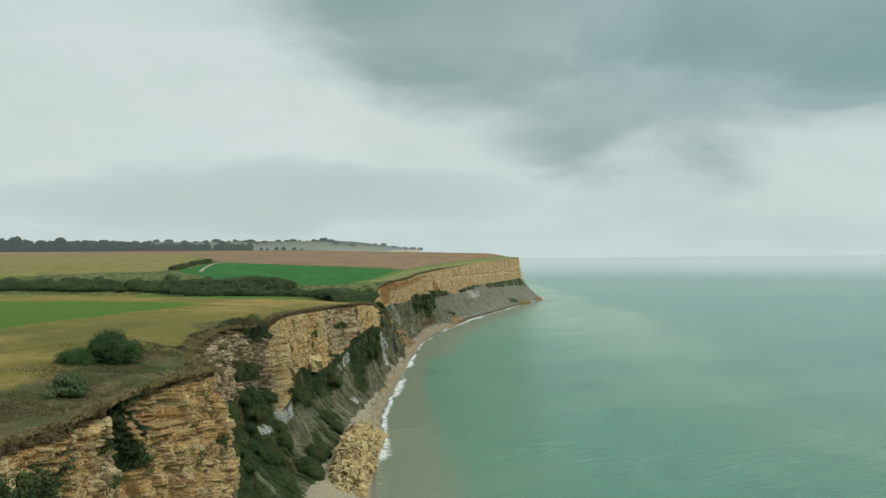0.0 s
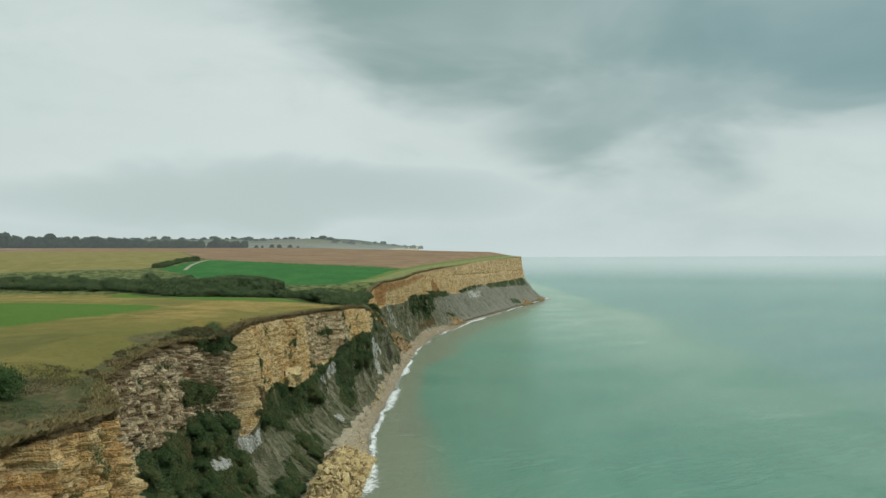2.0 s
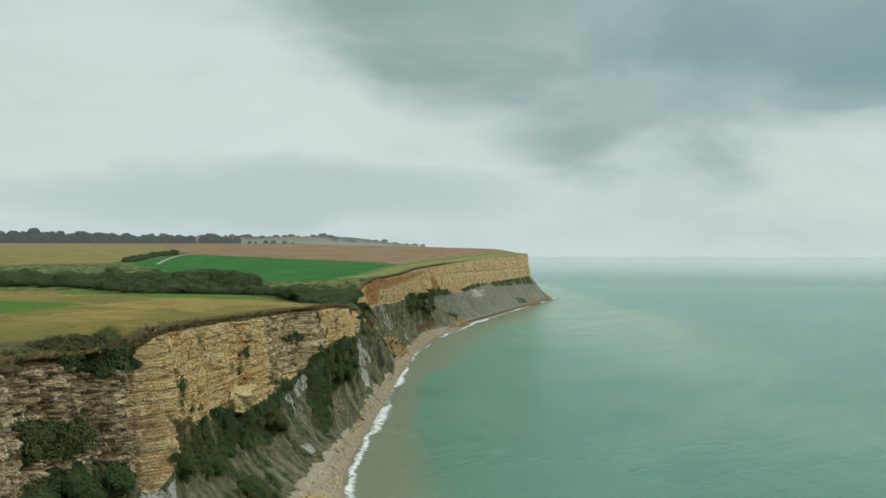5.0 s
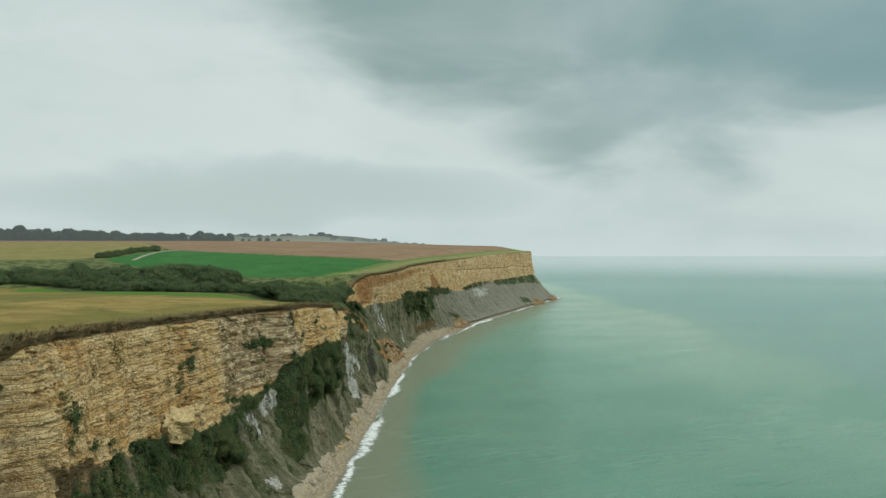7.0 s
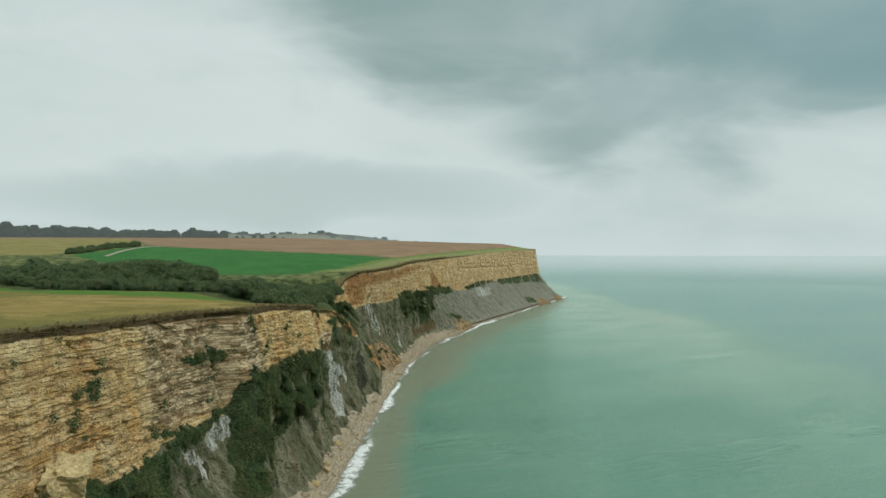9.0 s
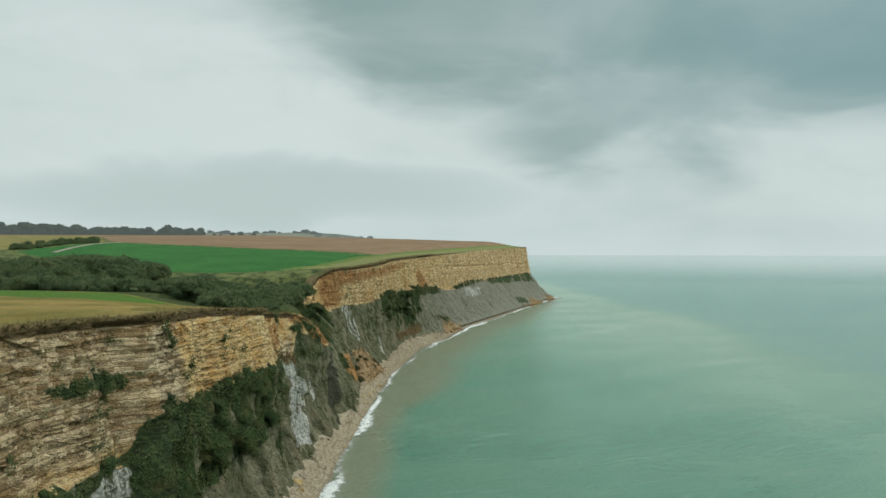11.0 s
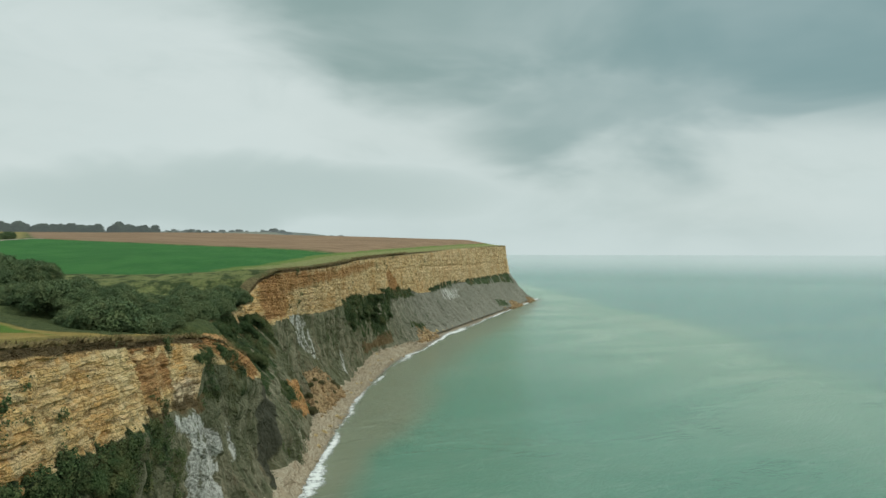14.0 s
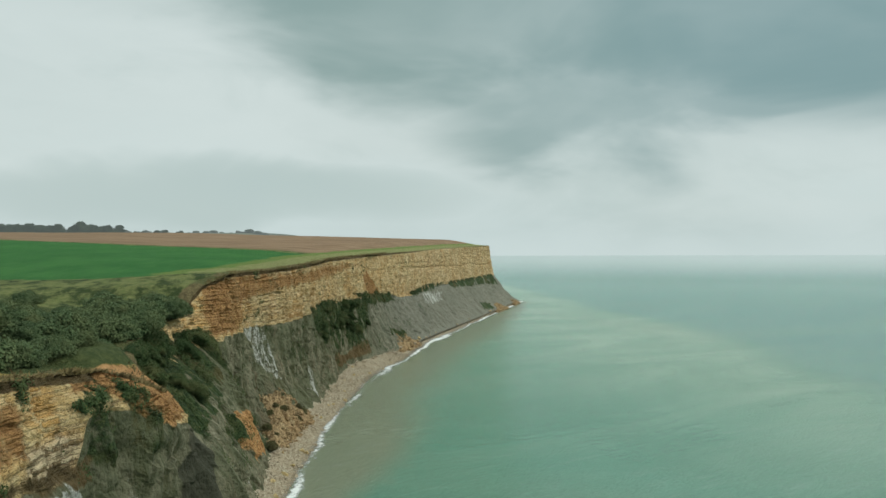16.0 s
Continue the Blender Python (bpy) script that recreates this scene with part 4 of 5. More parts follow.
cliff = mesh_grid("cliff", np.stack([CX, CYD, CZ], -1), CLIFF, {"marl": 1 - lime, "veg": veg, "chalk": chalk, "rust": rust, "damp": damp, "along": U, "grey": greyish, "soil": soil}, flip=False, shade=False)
tagged(cliff, "ochre limestone sea cliff over grey vegetated marl slopes", "cliff", kind="structure")

# ---- beach ----
by = np.concatenate([np.arange(-300, 140, 10), np.arange(140, 620, 0.8), np.arange(620, 1000, 3), np.arange(1000, 3401, 25)])
bf, bw = np.interp(by, FOOT[0], FOOT[1]), np.interp(by, WATER[0], WATER[1])
bw = np.maximum(bw, bf + 0.8) + 0.6 * fbm(by * 0.08, 0 * by, 5.0, 3) + 0.35 * fbm(by * 0.3, 0 * by, 6.0, 2)
bs = np.concatenate([np.linspace(-0.25, 1, 22), np.linspace(1.12, 2.4, 10)])
BX = bf[:, None] + (bw - bf)[:, None] * bs[None, :]
BX[:, 0] -= 4.0
BY = np.repeat(by[:, None], len(bs), 1)
BZ = (1 - 0.8 * smooth(by, 535, 585))[:, None] * np.interp(bs, [-0.25, 0, 0.35, 0.7, 1, 1.5, 2.4], [3.6, 3.0, 1.7, 0.75, 0.0, -0.7, -2.5])[None, :] + 0.16 * fbm(BX * 0.6, BY * 0.6, 1.0, 3) * smooth(bs, 1.1, 0.6)[None, :]
beach = mesh_grid("beach", np.stack([BX, BY, BZ], -1), BEACH, flip=True)
tagged(beach, "narrow strip of pale brown shingle beach below the cliff", "beach", kind="structure")

# ---- sea ----
sx = np.concatenate([-np.geomspace(3000, 70, 16), np.arange(-60, 220, 4), np.geomspace(222, 4800, 60)])
sy = np.concatenate([np.arange(-1500, 60, 60), np.arange(60, 1000, 5), np.geomspace(1005, 4950, 60)])
SX, SY = np.meshgrid(sx, sy, indexing="ij")
shore = SX - np.interp(SY, WATER[0], WATER[1])
n1 = fbm(SX * 0.02, SY * 0.012, 1.0, 3)
silt = 1.0 - smooth(shore + 9 * n1, 6, np.interp(SY, [150, 200, 245, 300, 345, 380, 430, 500, 600, 760, 860], [42, 39, 34, 23, 20, 24, 36, 46, 50, 40, 12]))
plume = np.exp(-(((SX - (100 + (900 - SY) * 0.28 + 30 * n1)) / (46 + (900 - SY) * 0.14)) ** 2)) * smooth(SY, 300, 700) * (1 - smooth(SY, 860, 960))
silt = np.maximum(silt, 0.26 * plume)
silt = np.maximum(silt, 0.28 * smooth(fbm(SX * 0.006, SY * 0.006, 8.0, 3), 0.0, 0.5) * (1 - smooth(SX, 300, 900)))
drift = 22 * fbm(SX * 0.006, SY * 0.006, 5.0, 3)
offshore = smooth(SX + drift, 148, 186)
# the plume's stripe, plus sky reflection painted in as the water gets farther
milk = np.exp(-((SX + drift - 128) / 42) ** 2) * (0.25 + 0.50 * smooth(SY, 230, 620)) + 0.70 * smooth(SY, 330, 640) * (1 - offshore)
# far out the sheet lifts a little, so that it meets the eye's horizon before it ends
SZ = 37 * smooth(np.hypot(SX, SY), 1300, 5600) * 1.55
sea = mesh_grid("water", np.stack([SX, SY, SZ], -1), SEA, {"silt": silt, "milk": np.clip(milk, 0, 1), "offshore": offshore}, flip=True)
tagged(sea, "calm green-blue sea, silty brown along the shore", "sea", kind="structure")

# ---- surf along the waterline ----
fy = np.arange(-40, 960, 0.6)
fw = np.interp(fy, by, bw)
fs = np.linspace(-1.0, 1.0, 15)
width = 2.3 + 3.2 * smooth(fbm(fy * 0.035, 0 * fy, 3.0, 3), -0.1, 0.6)
FX = fw[:, None] + 0.7 + fs[None, :] * width[:, None] + 1.6 * fbm(fy * 0.07, 0 * fy, 9.0, 4)[:, None]
FY = np.repeat(fy[:, None], len(fs), 1)
base_z = np.interp(FX - fw[:, None], [-3, -0.4, 0, 5], [0.75, 0.16, 0.06, 0.05])
FZ = base_z + 0.05 + 0.22 * np.exp(-((fs - 0.1) / 0.3) ** 2)[None, :] * smooth(vnoise(fy * 0.1, 0 * fy, 4.0), -0.4, 0.6)[:, None]
strength = np.exp(-((fs - 0.05) / 0.5) ** 2)[None, :] * smooth(fy, 60, 260)[:, None] ** 0.35 * (0.37 + 0.25 * smooth(fy, 500, 600) + 0.50 * smooth(fbm(fy * 0.03, 0 * fy, 12.0, 3), -0.25, 0.35))[:, None]
surf = mesh_grid("surf", np.stack([FX, FY, FZ], -1), FOAM, {"foam": strength}, flip=True)
tagged(surf, "broken white surf lapping along the shingle", "surf", kind="stuff")

# ---- glowing sheets standing in for haze over the far sea and land ----
ang = np.radians(np.linspace(-88, 88, 90))
mz = np.array([-8.0, 10, 30, 60, 120, 240])
MX = np.repeat((1420 * np.sin(ang))[:, None], len(mz), 1)
MY = np.repeat((120 + 1420 * np.cos(ang))[:, None], len(mz), 1)
mist = mesh_grid("backdrop", np.stack([MX, MY, np.repeat(mz[None, :], 90, 0)], -1), HAZE_SHEET)
tagged(mist, "pale glowing sheet that stands in for haze over the far horizon", "mist", kind="structure")
thin = mesh_grid("backdrop_near", np.stack([MX * 0.66, MY * 0.66 - 12, np.repeat(mz[None, :], 90, 0)], -1), NEAR_HAZE_SHEET)
tagged(thin, "faint glowing sheet that stands in for haze before the far wood", "mist", kind="structure")

# ---- helpers for things ----
def thing(name, at, label, category, group=""):
    ob = new(name)
    ob.location = at
    return tagged(ob, label, category, group)


def part(name, me, parent, label=""):
    """Links a mesh as one part under a thing or a part."""
    ob = new(name, me)
    ob.parent = parent
    if label:
        ob["label"] = label
    return ob


def quick_mesh(name, verts, faces, mat, smooth_faces=False):
    ob = mesh_raw(name, verts, faces, mat, None, smooth_faces)
    me = ob.data
    bpy.data.objects.remove(ob)
    return me


def leaf_quads(centres, normals, size, rng, upright=0.0):
    """Small leaf sprays, each a bent pair of faces, at the centres."""
    n = len(centres)
    a = np.cross(normals, rng.normal(size=(n, 3)))
    a /= np.linalg.norm(a, axis=1, keepdims=True) + 1e-9
    b = np.cross(normals, a)
    s = (size * rng.uniform(0.55, 1.35, n))[:, None]
    lift = normals * s * 0.35
    v = np.stack([centres - a * s * 0.5, centres + b * s * 0.42 + lift, centres + a * s * 0.5, centres - b * s * 0.42 + lift], 1)
    f = np.arange(n * 4).reshape(n, 4)
    tri = np.concatenate([f[:, [0, 1, 2]], f[:, [0, 2, 3]]], 1).reshape(-1, 3)
    return v.reshape(-1, 3), tri


def crown_points(rng, lumps, radius, height, base, per):
    """Points on the skins of many small lumps that together make an uneven crown."""
    pts, nor = [], []
    for _ in range(lumps):
        a, r = rng.uniform(0, 2 * math.pi), math.sqrt(rng.uniform(0, 1))
        h = rng.uniform(0.12, 1.0)
        reach = radius * (0.95 - 0.55 * h ** 2.2) * r
        c = np.array([math.cos(a) * reach, math.sin(a) * reach, base + (height - base) * h * 0.86])
        lr = radius * rng.uniform(0.20, 0.46)
        d = rng.normal(size=(per, 3))
        d[:, 2] += 0.35
        d /= np.linalg.norm(d, axis=1, keepdims=True)
        k = rng.uniform(0.6, 1.18, per)[:, None]
        pts.append(c + d * lr * k * np.array([1, 1, 0.8]))
        nor.append(d)
    return np.concatenate(pts), np.concatenate(nor)


def limbs_mesh(name, rng, height, thick, count):
    bm = bmesh.new()

    def limb(a, b, r0, r1):
        d = Vector(b) - Vector(a)
        m = Matrix.Translation((Vector(a) + Vector(b)) / 2) @ d.to_track_quat("Z", "Y").to_matrix().to_4x4()
        bmesh.ops.create_cone(bm, cap_ends=True, segments=6, radius1=r0, radius2=r1, depth=d.length, matrix=m)

    top = (rng.uniform(-0.1, 0.1) * height, rng.uniform(-0.1, 0.1) * height, height * 0.62)
    limb((0, 0, -0.6), top, thick, thick * 0.4)
    for i in range(count):
        a = 2 * math.pi * i / count + rng.uniform(-0.4, 0.4)
        s = rng.uniform(0.25, 0.6)
        start = tuple(c * s for c in top)
        end = (start[0] + math.cos(a) * height * 0.3, start[1] + math.sin(a) * height * 0.3, start[2] + height * rng.uniform(0.15, 0.32))
        limb(start, end, thick * 0.45, thick * 0.15)
    me = bpy.data.meshes.new(name)
    bm.to_mesh(me)
    bm.free()
    me.materials.append(BARK)
    return me


def make_plant(kind, seed, radius, height, base, lumps, per, leaf, mat, label, category, group, thick):
    rng = np.random.default_rng(seed)
    ob = thing(kind, (0, 0, 0), label, category, group)
    part("trunk", limbs_mesh("trunk", rng, height, thick, 5), ob)
    p, n = crown_points(rng, lumps, radius, height, base, per)
    v, f = leaf_quads(p, n, leaf, rng)
    part("crown", quick_mesh("crown", v, f, mat), ob)
    return ob


def strew(kinds, spots_xyz, rng, low=0.85, high=1.15, sink=0.15, flat=1.0, copies=False):
    """Sets the first plants of kinds, then copies, at the given places (x, y, scale)."""
    used = 0
    for i, (px, py, sc) in enumerate(spots_xyz):
        src = kinds[i % len(kinds)]
        s = sc * rng.uniform(low, high)
        m = pose(px, py, float(land_z(px, py)) - sink, 0, 0, rng.uniform(0, 360)) @ Matrix.Diagonal((s, s, s * rng.uniform(0.85, 1.15) * flat, 1))
        if i < len(kinds) and not copies:
            src.matrix_basis = m
        else:
            ob = copy_thing(src, Matrix.Identity(4))
            ob.matrix_basis = m
        used += 1


rng = np.random.default_rng(11)

# ---- the copse and scrub along the gully ----
scrubs = [make_plant("shrub", 20 + i, 3.6, 3.5, 0.1, 48, 240, 0.32, SCRUB, "dense dark green hedgerow shrub beside the gully", "shrub", "shrubs along the gully", 0.16) for i in range(5)]


def front(px):
    """The near edge of the scrub, as y over x."""
    return float(np.interp(-px, [30, 45, 106, 155, 340], [330, 324, 360, 386, 398]))


places = [(-36 - 3.0 * i + rng.uniform(-1.5, 1.5), front(-36 - 3.0 * i) + rng.uniform(0, 7), rng.uniform(0.7, 1.1)) for i in range(98)]
places += [(-40 - 3.6 * i + rng.uniform(-2, 2), front(-40 - 3.6 * i) + rng.uniform(8, 20), rng.uniform(0.6, 1.15)) for i in range(46)]
places += [(-126 - 3.8 * i + rng.uniform(-2, 2), 404 + rng.uniform(-8, 8), rng.uniform(0.95, 1.45)) for i in range(62)]
places += [(-36.5 - rng.uniform(0, 12), 352 + rng.uniform(0, 36), rng.uniform(0.5, 0.95)) for i in range(34)]
places += [(-34.5 - rng.uniform(0, 26), 334 + rng.uniform(0, 20), rng.uniform(0.45, 0.8)) for i in range(40)]
places += [(-187 - rng.uniform(0, 5), 490 + 3.4 * i, rng.uniform(0.5, 0.8)) for i in range(22)]
strew(scrubs, places, rng)
places = [(-42 - rng.uniform(0, 55), 373 + 16 * rng.uniform(0, 1) ** 2, rng.uniform(0.35, 0.8)) for i in range(40)]
strew(scrubs, places, rng, flat=0.7, sink=0.4, copies=True)
thorns = [make_plant("thicket_tree", 40 + i, 5.6, 7.4, 0.3, 54, 260, 0.42, SCRUB, "low dark thicket tree in the clifftop copse", "tree", "trees of the copse", 0.25) for i in range(4)]
places = []
while len(places) < 40:
    a, r = rng.uniform(0, 2 * math.pi), math.sqrt(rng.uniform(0, 1))
    places.append((-102 + 27 * r * math.cos(a), 383 + 11 * r * math.sin(a), 1.14 - 0.45 * r))
strew(thorns, places, rng)

# ---- the bushes on the near clifftop ----
bush = make_plant("bush", 61, 4.3, 4.6, 0.2, 70, 300, 0.22, BUSH, "rounded bright green bush on the dry clifftop grass", "bush", "", 0.2)
bush.matrix_basis = pose(-42.5, 105.5, float(land_z(-42.5, 105.5)) - 0.3, 0, 0, 40) @ Matrix.Diagonal((0.84, 0.84, 0.95, 1))
low_bush = make_plant("low_bush", 62, 4.6, 2.2, 0.1, 48, 240, 0.22, BUSH, "low spreading green bush beside the taller one", "bush", "", 0.12)
low_bush.matrix_basis = pose(-45.6, 101.5, float(land_z(-45.6, 101.5)) - 0.2, 0, 0, 100) @ Matrix.Diagonal((0.55, 0.55, 0.75, 1))
dark_bush = make_plant("gorse_bush", 63, 2.6, 2.8, 0.1, 40, 190, 0.25, SCRUB, "dark green gorse bush near the cliff edge", "bush", "", 0.12)
dark_bush.matrix_basis = pose(-37.5, 84.5, float(land_z(-37.5, 84.5)) - 0.2) @ Matrix.Diagonal((0.85, 0.85, 0.9, 1))
tussocks = [make_plant("heather_clump", 70 + i, 1.3, 0.9, 0.05, 16, 60, 0.22, HEATH, "low olive brown clump of heath on the cliff edge", "shrub", "heath clumps", 0.05) for i in range(3)]
places = [(float(lip_x(py)) - rng.uniform(0.8, 6.5 if py < 112 else 3.0), py, rng.uniform(0.4, 0.8)) for py in rng.uniform(70, 162, 36)]
places += [(float(lip_x(py)) - rng.uniform(0.3, 5.5), py, rng.uniform(0.7, 1.25)) for py in rng.uniform(164, 179, 26)]
strew(tussocks, places, rng, sink=0.4)
# plants that have come down with the slump
for i in range(16):
    gy_ = rng.uniform(398, 432)
    gx_ = float(np.interp(gy_, FOOT[0], FOOT[1])) + rng.uniform(-3.0, 0.5)
    ob = copy_thing(tussocks[i % 3], Matrix.Identity(4))
    k_ = rng.uniform(0.6, 1.1)
    ob.matrix_basis = pose(gx_, gy_, 3.5 + 2.2 * (float(np.interp(gy_, FOOT[0], FOOT[1])) - gx_) * 0.9, 0, 0, rng.uniform(0, 360)) @ Matrix.Diagonal((k_, k_, k_, 1))
    tagged(ob, "green clump rooted in the slumped clay", "shrub", "plants on the slump")

# ---- the far wood ----
oaks = [make_plant("tree", 80 + i, 9.0, 17.0, 2.5, 40, 80, 1.7, WOOD, "distant broad dark green woodland tree", "tree", "trees of the far wood", 0.5) for i in range(5)]
places = []
for i in range(200):
    f = i / 199
    places.append((-980 + 690 * f + rng.uniform(-4, 4), 1005 + rng.uniform(-12, 24), float(np.interp(f, [0, 0.5, 0.72, 1], [1.35, 1.12, 0.88, 0.62])) * rng.uniform(0.85, 1.1)))
places += [(-300 + 11 * i + rng.uniform(-4, 4), 1000 + rng.uniform(-25, 10), rng.uniform(0.26, 0.5)) for i in range(9)]
places += [(-330 - 40 * i + rng.uniform(-12, 12), 962 + rng.uniform(-10, 10), rng.uniform(0.25, 0.42)) for i in range(4)]
strew(oaks, places, rng, sink=0.8)
far_kinds = [make_plant("far_tree", 95 + i, 22.0, 15.0, 1.0, 22, 34, 4.5, WOOD, "faint tree of a far hedgerow in the haze", "tree", "far hedgerow trees", 0.6) for i in range(2)]
places = [(-1350 + 17 * i + rng.uniform(-12, 12), 2330 + 90 * math.sin(i * 0.4) + rng.uniform(-30, 30), rng.uniform(0.25, 0.62)) for i in range(74)]
strew(far_kinds, places, rng, sink=1.5)

# ---- the chalk track by the crop field ----
ty = np.linspace(478, 567, 40)
tx = np.interp(ty, [478, 505, 540, 560, 567], [-166, -173, -179, -181, -178])
tw = np.array([-1.2, -0.4, 0.4, 1.2])
TX, TY = tx[:, None] + tw[None, :], np.repeat(ty[:, None], 4, 1)
track = mesh_grid("road", np.stack([TX, TY, land_z(TX, TY) + np.array([0.10, 0.22, 0.22, 0.10])], -1), TRACK, flip=True)
tagged(track, "pale chalk farm track curving beside the green field", "track", kind="structure")


# ---- fallen rock ----
def rock_mesh(seed, mat, points=15, squash=(1, 0.8, 0.62)):
    r = np.random.default_rng(seed)
    bm = bmesh.new()
    p = r.normal(size=(points, 3))
    p /= np.linalg.norm(p, axis=1, keepdims=True)
    p = np.clip(p * 1.35, -1, 1) * np.array(squash) * r.uniform(0.8, 1.1, (points, 1))
    for q in p:
        bm.verts.new(q)
    made = bmesh.ops.convex_hull(bm, input=bm.verts)
    bmesh.ops.delete(bm, geom=[v for v in bm.verts if not v.link_faces], context="VERTS")
    me = bpy.data.meshes.new("rock")
    bm.to_mesh(me)
    bm.free()
    me.materials.append(mat)
    return me


def heap(label, mat, y0, y1, foot_in, foot_out, height, lean, count, size, seed):
    """A tongue of fallen stone against the cliff: a rough body and single stones on it."""
    r = np.random.default_rng(seed)
    mid = (y0 + y1) / 2
    ob = thing("rockfall", (0, 0, 0), label, "rockfall")

    def top(hx, hy):
        u = (hy - mid) / (y1 - y0) * 2
        span = np.interp(hy, FOOT[0], FOOT[1])
        s = (hx - (span - foot_in)) / (foot_in + foot_out)
        core = np.clip(1 - np.abs(u) ** 2.4, 0, 1)
        return core * height * (np.clip(1.02 - s, 0.0, 1.1) ** 0.85 if lean else np.clip(1 - ((s - 0.42) / 0.6) ** 2, 0, 1)) * (1 + 0.25 * fbm(hx * 0.3, hy * 0.3, seed, 3)) + 0.4 - 1.6 * smooth(s, 0.8, 1.1)

    gy = np.linspace(y0 - 1, y1 + 1, 110)
    gs = np.linspace(0, 1.05, 40)
    HY = np.repeat(gy[:, None], 40, 1)
    HX = np.interp(HY, FOOT[0], FOOT[1]) - foot_in + gs[None, :] * (foot_in + foot_out) * (1 - 0.35 * np.abs((HY - mid) / (y1 - y0) * 2) ** 3)
    HZ = top(HX, HY) + 2.2 * fbm(HX * 0.4, HY * 0.45, seed + 1, 3) + 0.5 * fbm(HX * 1.5, HY * 1.5, seed + 2, 2) - 0.3
    body = mesh_grid("debris", np.stack([HX, HY, HZ], -1), RUBBLE if not lean else mat, flip=True, shade=False)
    body.parent = ob
    kinds = [rock_mesh(seed * 10 + i, mat) for i in range(8)]
    for i in range(count):
        hy = r.uniform(y0, y1)
        s = r.uniform(0.05, 1.0) ** 0.8
        hx = float(np.interp(hy, FOOT[0], FOOT[1])) - foot_in + s * (foot_in + foot_out)
        z = float(top(np.array(hx), np.array(hy)))
        k = size * r.uniform(0.35, 1.0) ** 1.6 * (1.15 if s > 0.7 else 1)
        rk = part("rock", kinds[i % 8], ob)
        rk.matrix_basis = pose(hx, hy, max(z, 0.1) + k * 0.2, r.uniform(-40, 40), r.uniform(-40, 40), r.uniform(0, 360)) @ Matrix.Diagonal((k, k, k, 1))
    n = int(7 * count)
    hy = r.uniform(y0, y1, n)
    hx = np.interp(hy, FOOT[0], FOOT[1]) - foot_in + r.uniform(0, 1.02, n) * (foot_in + foot_out)
    hz = np.maximum(top(hx, hy), 0.05)
    k = size * r.uniform(0.12, 0.42, n)
    octa = np.array([(1, 0, 0), (0, 1, 0), (-1, 0, 0), (0, -1, 0), (0, 0, 0.8), (0, 0, -0.8)])
    V = octa[None] * k[:, None, None] * r.uniform(0.6, 1.35, (n, 6, 1)) + r.normal(0, 0.15, (n, 6, 3)) * k[:, None, None]
    V += np.stack([hx, hy, hz + 0.25], -1)[:, None, :]
    tri = np.array([(0, 1, 4), (1, 2, 4), (2, 3, 4), (3, 0, 4), (1, 0, 5), (2, 1, 5), (3, 2, 5), (0, 3, 5)])
    rubble = mesh_raw("rubble", V.reshape(-1, 3), (tri[None] + 6 * np.arange(n)[:, None, None]).reshape(-1, 3), mat)
    rubble.parent = ob
    tagged(rubble, kind="stuff")
    return ob


heap("tongue of fresh yellow limestone blocks fallen onto the beach", ROCKFALL, 160, 217, 0.5, 9.3, 6.8, 0, 298, 1.3, 3)
heap("rusty slump of clay and stone at the cliff foot", RUSTFALL, 398, 440, 5.5, 3.0, 11.0, 1, 220, 1.0, 4)
heap("orange fallen debris below the far cliff", RUSTFALL, 562, 594, 4, 3.0, 6.5, 1, 120, 1.2, 5)
heap("orange debris fallen from the headland", RUSTFALL, 790, 838, 4, 3.5, 4.5, 1, 70, 1.4, 7)
heap("small pile of orange debris by the headland", RUSTFALL, 872, 905, 4, 3.5, 4.0, 1, 60, 1.4, 6)

# one great block stuck below the limestone
bm = bmesh.new()
bmesh.ops.create_icosphere(bm, subdivisions=4, radius=1.0)
for v in bm.verts:
    c = v.co
    big = Vector((max(-0.8, min(0.8, c.x * 1.3)), max(-0.8, min(0.8, c.y * 1.3)), max(-0.75, min(0.75, c.z * 1.3))))
    v.co = big * (1 + 0.30 * noise.noise(c * 2.0) + 0.20 * noise.noise(c * 5.0))
me = bpy.data.meshes.new("boulder")
bm.to_mesh(me)
bm.free()
me.materials.append(ROCKFALL)
great = new("boulder", me)
great.matrix_basis = pose(-36.2, 216.2, 21.9, 12, 8, 25) @ Matrix.Diagonal((2.5, 3.4, 2.0, 1))
tagged(great, "large pale yellow limestone block lodged on the slope", "boulder")

# stones along the beach
kinds = [rock_mesh(500 + i, GREYROCK) for i in range(6)] + [rock_mesh(520 + i, ROCKFALL) for i in range(3)]
for i in range(150):
    sy_ = rng.uniform(216, 600) if i < 120 else rng.uniform(600, 900)
    f0, f1 = float(np.interp(sy_, FOOT[0], FOOT[1])), float(np.interp(sy_, by, bw))
    s = rng.uniform(0, 1) ** 1.7
    k = rng.uniform(0.3, 0.95) * (1.2 if s < 0.25 else 0.8)
    ob = new("beach_boulder", kinds[i % 9])
    zz = float(np.interp(s, [0, 0.35, 0.7, 1], [3.0, 1.7, 0.75, 0.0]))
    ob.matrix_basis = pose(f0 + s * (f1 - f0), sy_, zz + 0.12 * k, rng.uniform(-30, 30), rng.uniform(-30, 30), rng.uniform(0, 360)) @ Matrix.Diagonal((k, k, k, 1))
    tagged(ob, "pale limestone boulder on the shingle" if i % 9 > 5 else "grey boulder lying on the shingle beach", "boulder", "boulders on the beach")

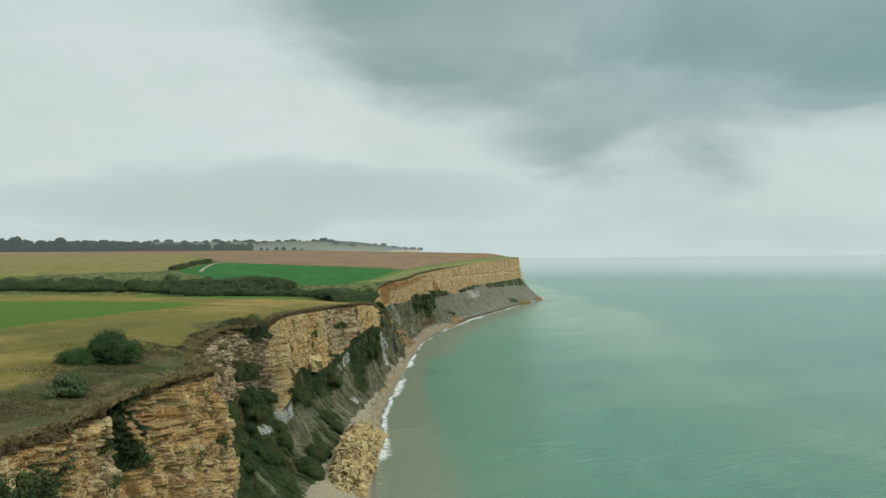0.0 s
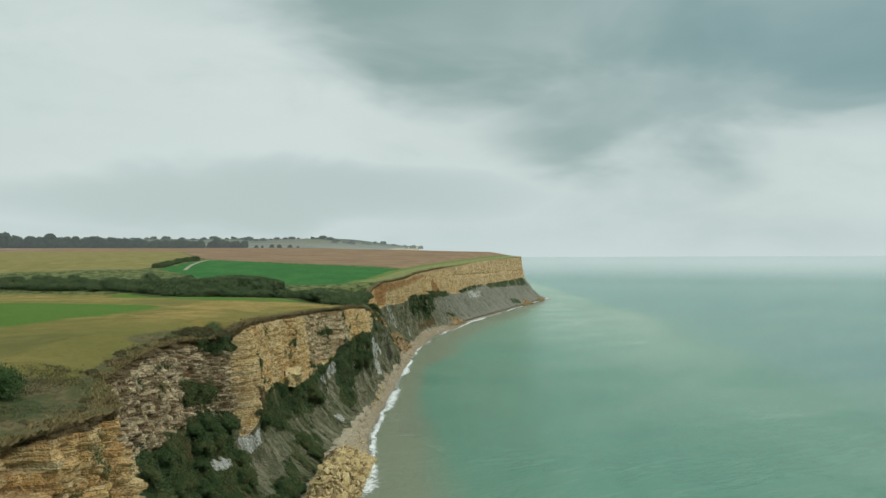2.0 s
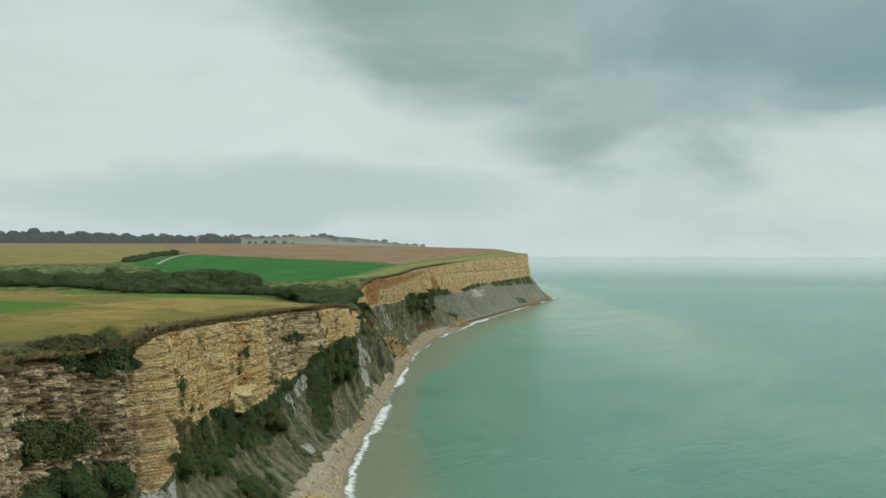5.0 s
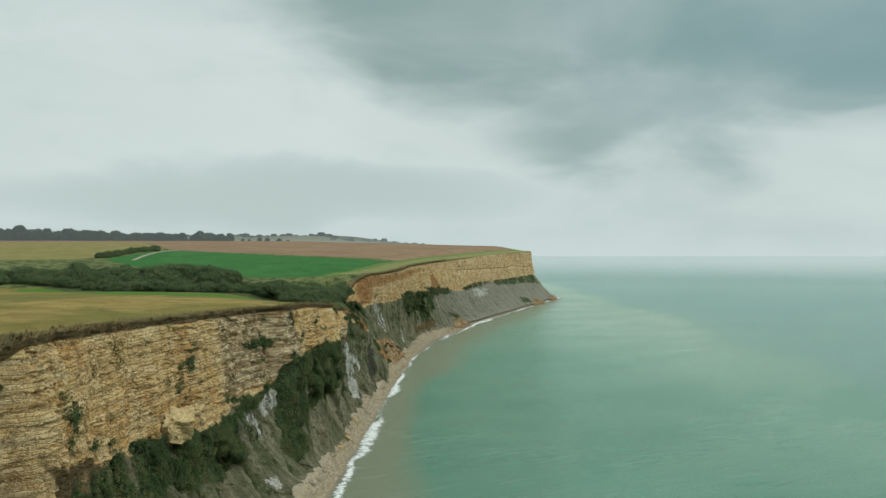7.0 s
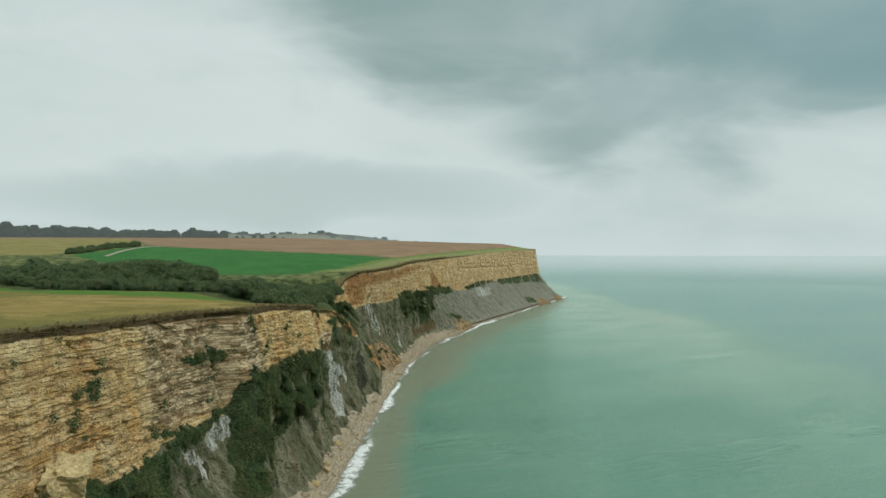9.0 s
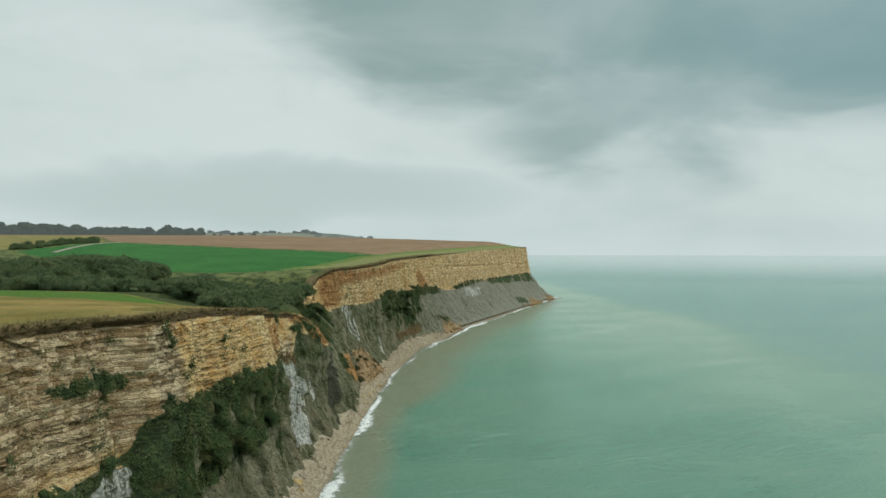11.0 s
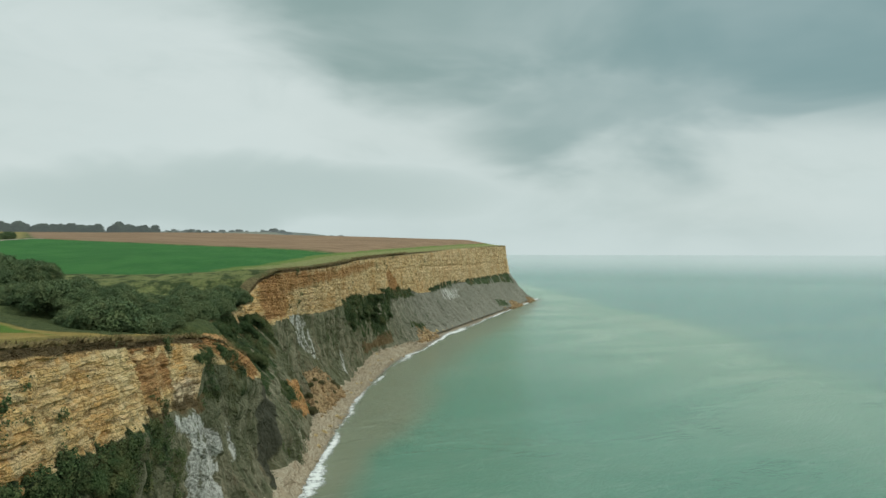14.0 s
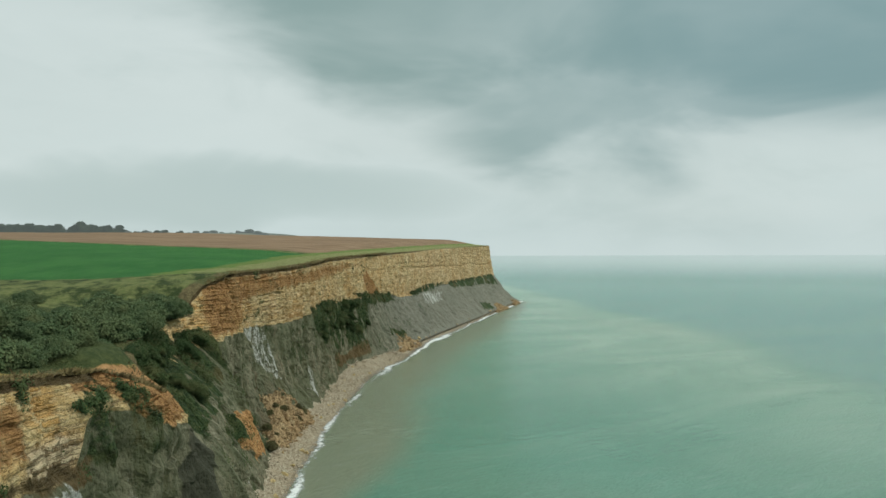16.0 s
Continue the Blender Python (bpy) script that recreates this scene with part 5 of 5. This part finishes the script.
# shingle, too small to count
n = 9000
py = rng.uniform(215, 560, n)
s = rng.uniform(0.0, 0.97, n)
px = np.interp(py, FOOT[0], FOOT[1]) * (1 - s) + np.interp(py, by, bw) * s
pz = np.interp(s, [0, 0.35, 0.7, 1], [3.0, 1.7, 0.75, 0.0])
octa = np.array([(1, 0, 0), (0, 1, 0), (-1, 0, 0), (0, -1, 0), (0, 0, 0.7), (0, 0, -0.6)])
k = rng.uniform(0.07, 0.27, n) * np.where(rng.uniform(size=n) < 0.12, 1.5, 1)
ta = rng.uniform(0, 2 * math.pi, n)
V = octa[None, :, :] * k[:, None, None] * rng.uniform(0.7, 1.3, (n, 6, 1))
V = np.stack([V[..., 0] * np.cos(ta)[:, None] - V[..., 1] * np.sin(ta)[:, None], V[..., 0] * np.sin(ta)[:, None] + V[..., 1] * np.cos(ta)[:, None], V[..., 2]], -1)
V += np.stack([px, py, pz + 0.05], -1)[:, None, :]
tri = np.array([(0, 1, 4), (1, 2, 4), (2, 3, 4), (3, 0, 4), (1, 0, 5), (2, 1, 5), (3, 2, 5), (0, 3, 5)])
F = (tri[None] + 6 * np.arange(n)[:, None, None]).reshape(-1, 3)
tagged(mesh_raw("shingle", V.reshape(-1, 3), F, GREYROCK), "loose pale brown shingle and small stones", "shingle", kind="stuff")

# ---- plants on the cliff ----
P = np.stack([CX, CYD, CZ], -1)
du = np.gradient(P, axis=0)
dv = np.gradient(P, axis=1)
N = np.cross(dv, du)
N /= np.linalg.norm(N, axis=2, keepdims=True) + 1e-9
N *= np.sign(N[..., :1] + 1e-6)
dens = np.minimum(veg, 0.74) + 0.6 * fbm(CY * 0.22, CZ * 0.18, 3.0, 3) + 0.45 * vnoise(CY * 0.8, CZ * 0.6, 2.0) + 0.3 * vnoise(CY * 2.0, CZ * 1.6, 5.0)
dens = dens - 0.25 * smooth(CY, 324, 327) * (1 - smooth(CY, 342, 347))
ok = np.argwhere((dens > 0.50) & (CY > 60) & (CY < 640))
full = smooth(dens[ok[:, 0], ok[:, 1]], 0.50, 1.0)
chance = np.cumsum(full + 0.03)
pick = ok[np.searchsorted(chance, rng.uniform(0, chance[-1], 230000))]
full = smooth(dens[pick[:, 0], pick[:, 1]], 0.50, 1.1)
c, nn = P[pick[:, 0], pick[:, 1]], N[pick[:, 0], pick[:, 1]]
lumpy = 0.5 + 0.5 * fbm(c[:, 1] * 0.38, c[:, 2] * 0.38, 8.0, 2)
c = c + nn * (rng.uniform(0.0, 0.3, len(c)) + 1.1 * full * lumpy ** 2)[:, None] + rng.normal(size=c.shape) * 0.2
nn = nn + rng.normal(size=nn.shape) * 0.55 + np.array([0, 0, 0.4])
nn /= np.linalg.norm(nn, axis=1, keepdims=True)
v, f = leaf_quads(c, nn, 0.24, rng)
tagged(mesh_raw("cliff_scrub", v, f, IVY), "dark ivy and brambles hanging on the cliff", "scrub", kind="stuff")

# bramble bushes rooted on the slopes of the cliff
brambles = [make_plant("bramble", 130 + i, 2.6, 2.3, 0.0, 40, 210, 0.26, IVY, "dark green bramble bush rooted on the cliff slope", "shrub", "brambles on the cliff", 0.08) for i in range(4)]
made = 0
for y0, y1, z0, z1, count in ((110, 176, 6, 24.5, 62), (162, 214, 3.5, 9, 14), (184, 232, 13, 20, 14), (256, 308, 15, 24, 16), (356, 392, 18, 29, 22), (470, 545, 12, 27, 22)):
    spot = np.argwhere((veg > 0.75) & (CY > y0) & (CY < y1) & (CZ > z0) & (CZ < z1))
    for i in spot[rng.integers(0, len(spot), count)]:
        px, py, pz = P[i[0], i[1]]
        k = rng.uniform(0.45, 1.05)
        m = pose(px, py, pz - 0.5 * k, rng.uniform(-10, 10), rng.uniform(15, 35), rng.uniform(-20, 20)) @ Matrix.Diagonal((k, k, k * rng.uniform(0.7, 1.1), 1))
        ob = brambles[made] if made < 4 else copy_thing(brambles[made % 4], Matrix.Identity(4))
        ob.matrix_basis = m
        made += 1

# ---- rough heath on the near clifftop ----
n = 60000
hy = rng.uniform(52, 122, n)
hw = rng.uniform(0.2, 1.0, n) ** 1.4 * 26
hx = np.interp(hy, ys, lipx) - hw
keep = smooth(fbm(hx * 0.16, hy * 0.16, 4.0, 4), -0.15, 0.4) * (1 - smooth(hw, 12, 26)) > rng.uniform(0, 1, n)
hx, hy = hx[keep], hy[keep]
hz = land_z(hx + (lip_x(hy) - np.interp(hy, ys, lipx)), hy) + rng.uniform(-0.05, 0.22, len(hx)) * np.clip(0.6 + vnoise(hx * 0.7, hy * 0.7, 3.0), 0.1, 1.4)
up = rng.normal(size=(len(hx), 3)) * 0.6 + np.array([0, 0, 1.0])
up /= np.linalg.norm(up, axis=1, keepdims=True)
v, f = leaf_quads(np.stack([hx, hy, hz], -1), up, 0.17, rng)
tagged(mesh_raw("heath", v, f, HEATH), "rough brown and olive heath by the cliff edge", "heath", kind="stuff")

# ---- dry grass along the lip ----
n = 26000
gy = np.concatenate([rng.uniform(60, 345, int(n * 0.8)), rng.uniform(395, 600, n - int(n * 0.8))])
gw = rng.exponential(1.0, n) + 0.02
gx = np.interp(gy, ys, lipx) - gw
gz = land_z(gx + (lip_x(gy) - np.interp(gy, ys, lipx)), gy) - 0.25
clump = np.clip(0.6 + 0.6 * vnoise(gy * 0.4, gx * 0.4, 2.0) + 0.3 * vnoise(gy * 1.6, gx * 1.6, 5.0), 0.15, 1.4)
hgt = rng.uniform(0.15, 0.6, n) * clump
ga = rng.uniform(0, 2 * math.pi, n)
wd = rng.uniform(0.10, 0.26, n)
b0 = np.stack([gx, gy, gz], -1)
side = np.stack([np.cos(ga) * wd, np.sin(ga) * wd, 0 * ga], -1)
tip = b0 + np.stack([rng.normal(0.15, 0.3, n), rng.normal(0, 0.3, n), hgt + 0.2], -1)
V = np.stack([b0 - side, b0 + side, tip], 1).reshape(-1, 3)
tagged(mesh_raw("lip_grass", V, np.arange(3 * n).reshape(n, 3), STRAW), "long dry grass overhanging the cliff edge", "grass", kind="stuff")
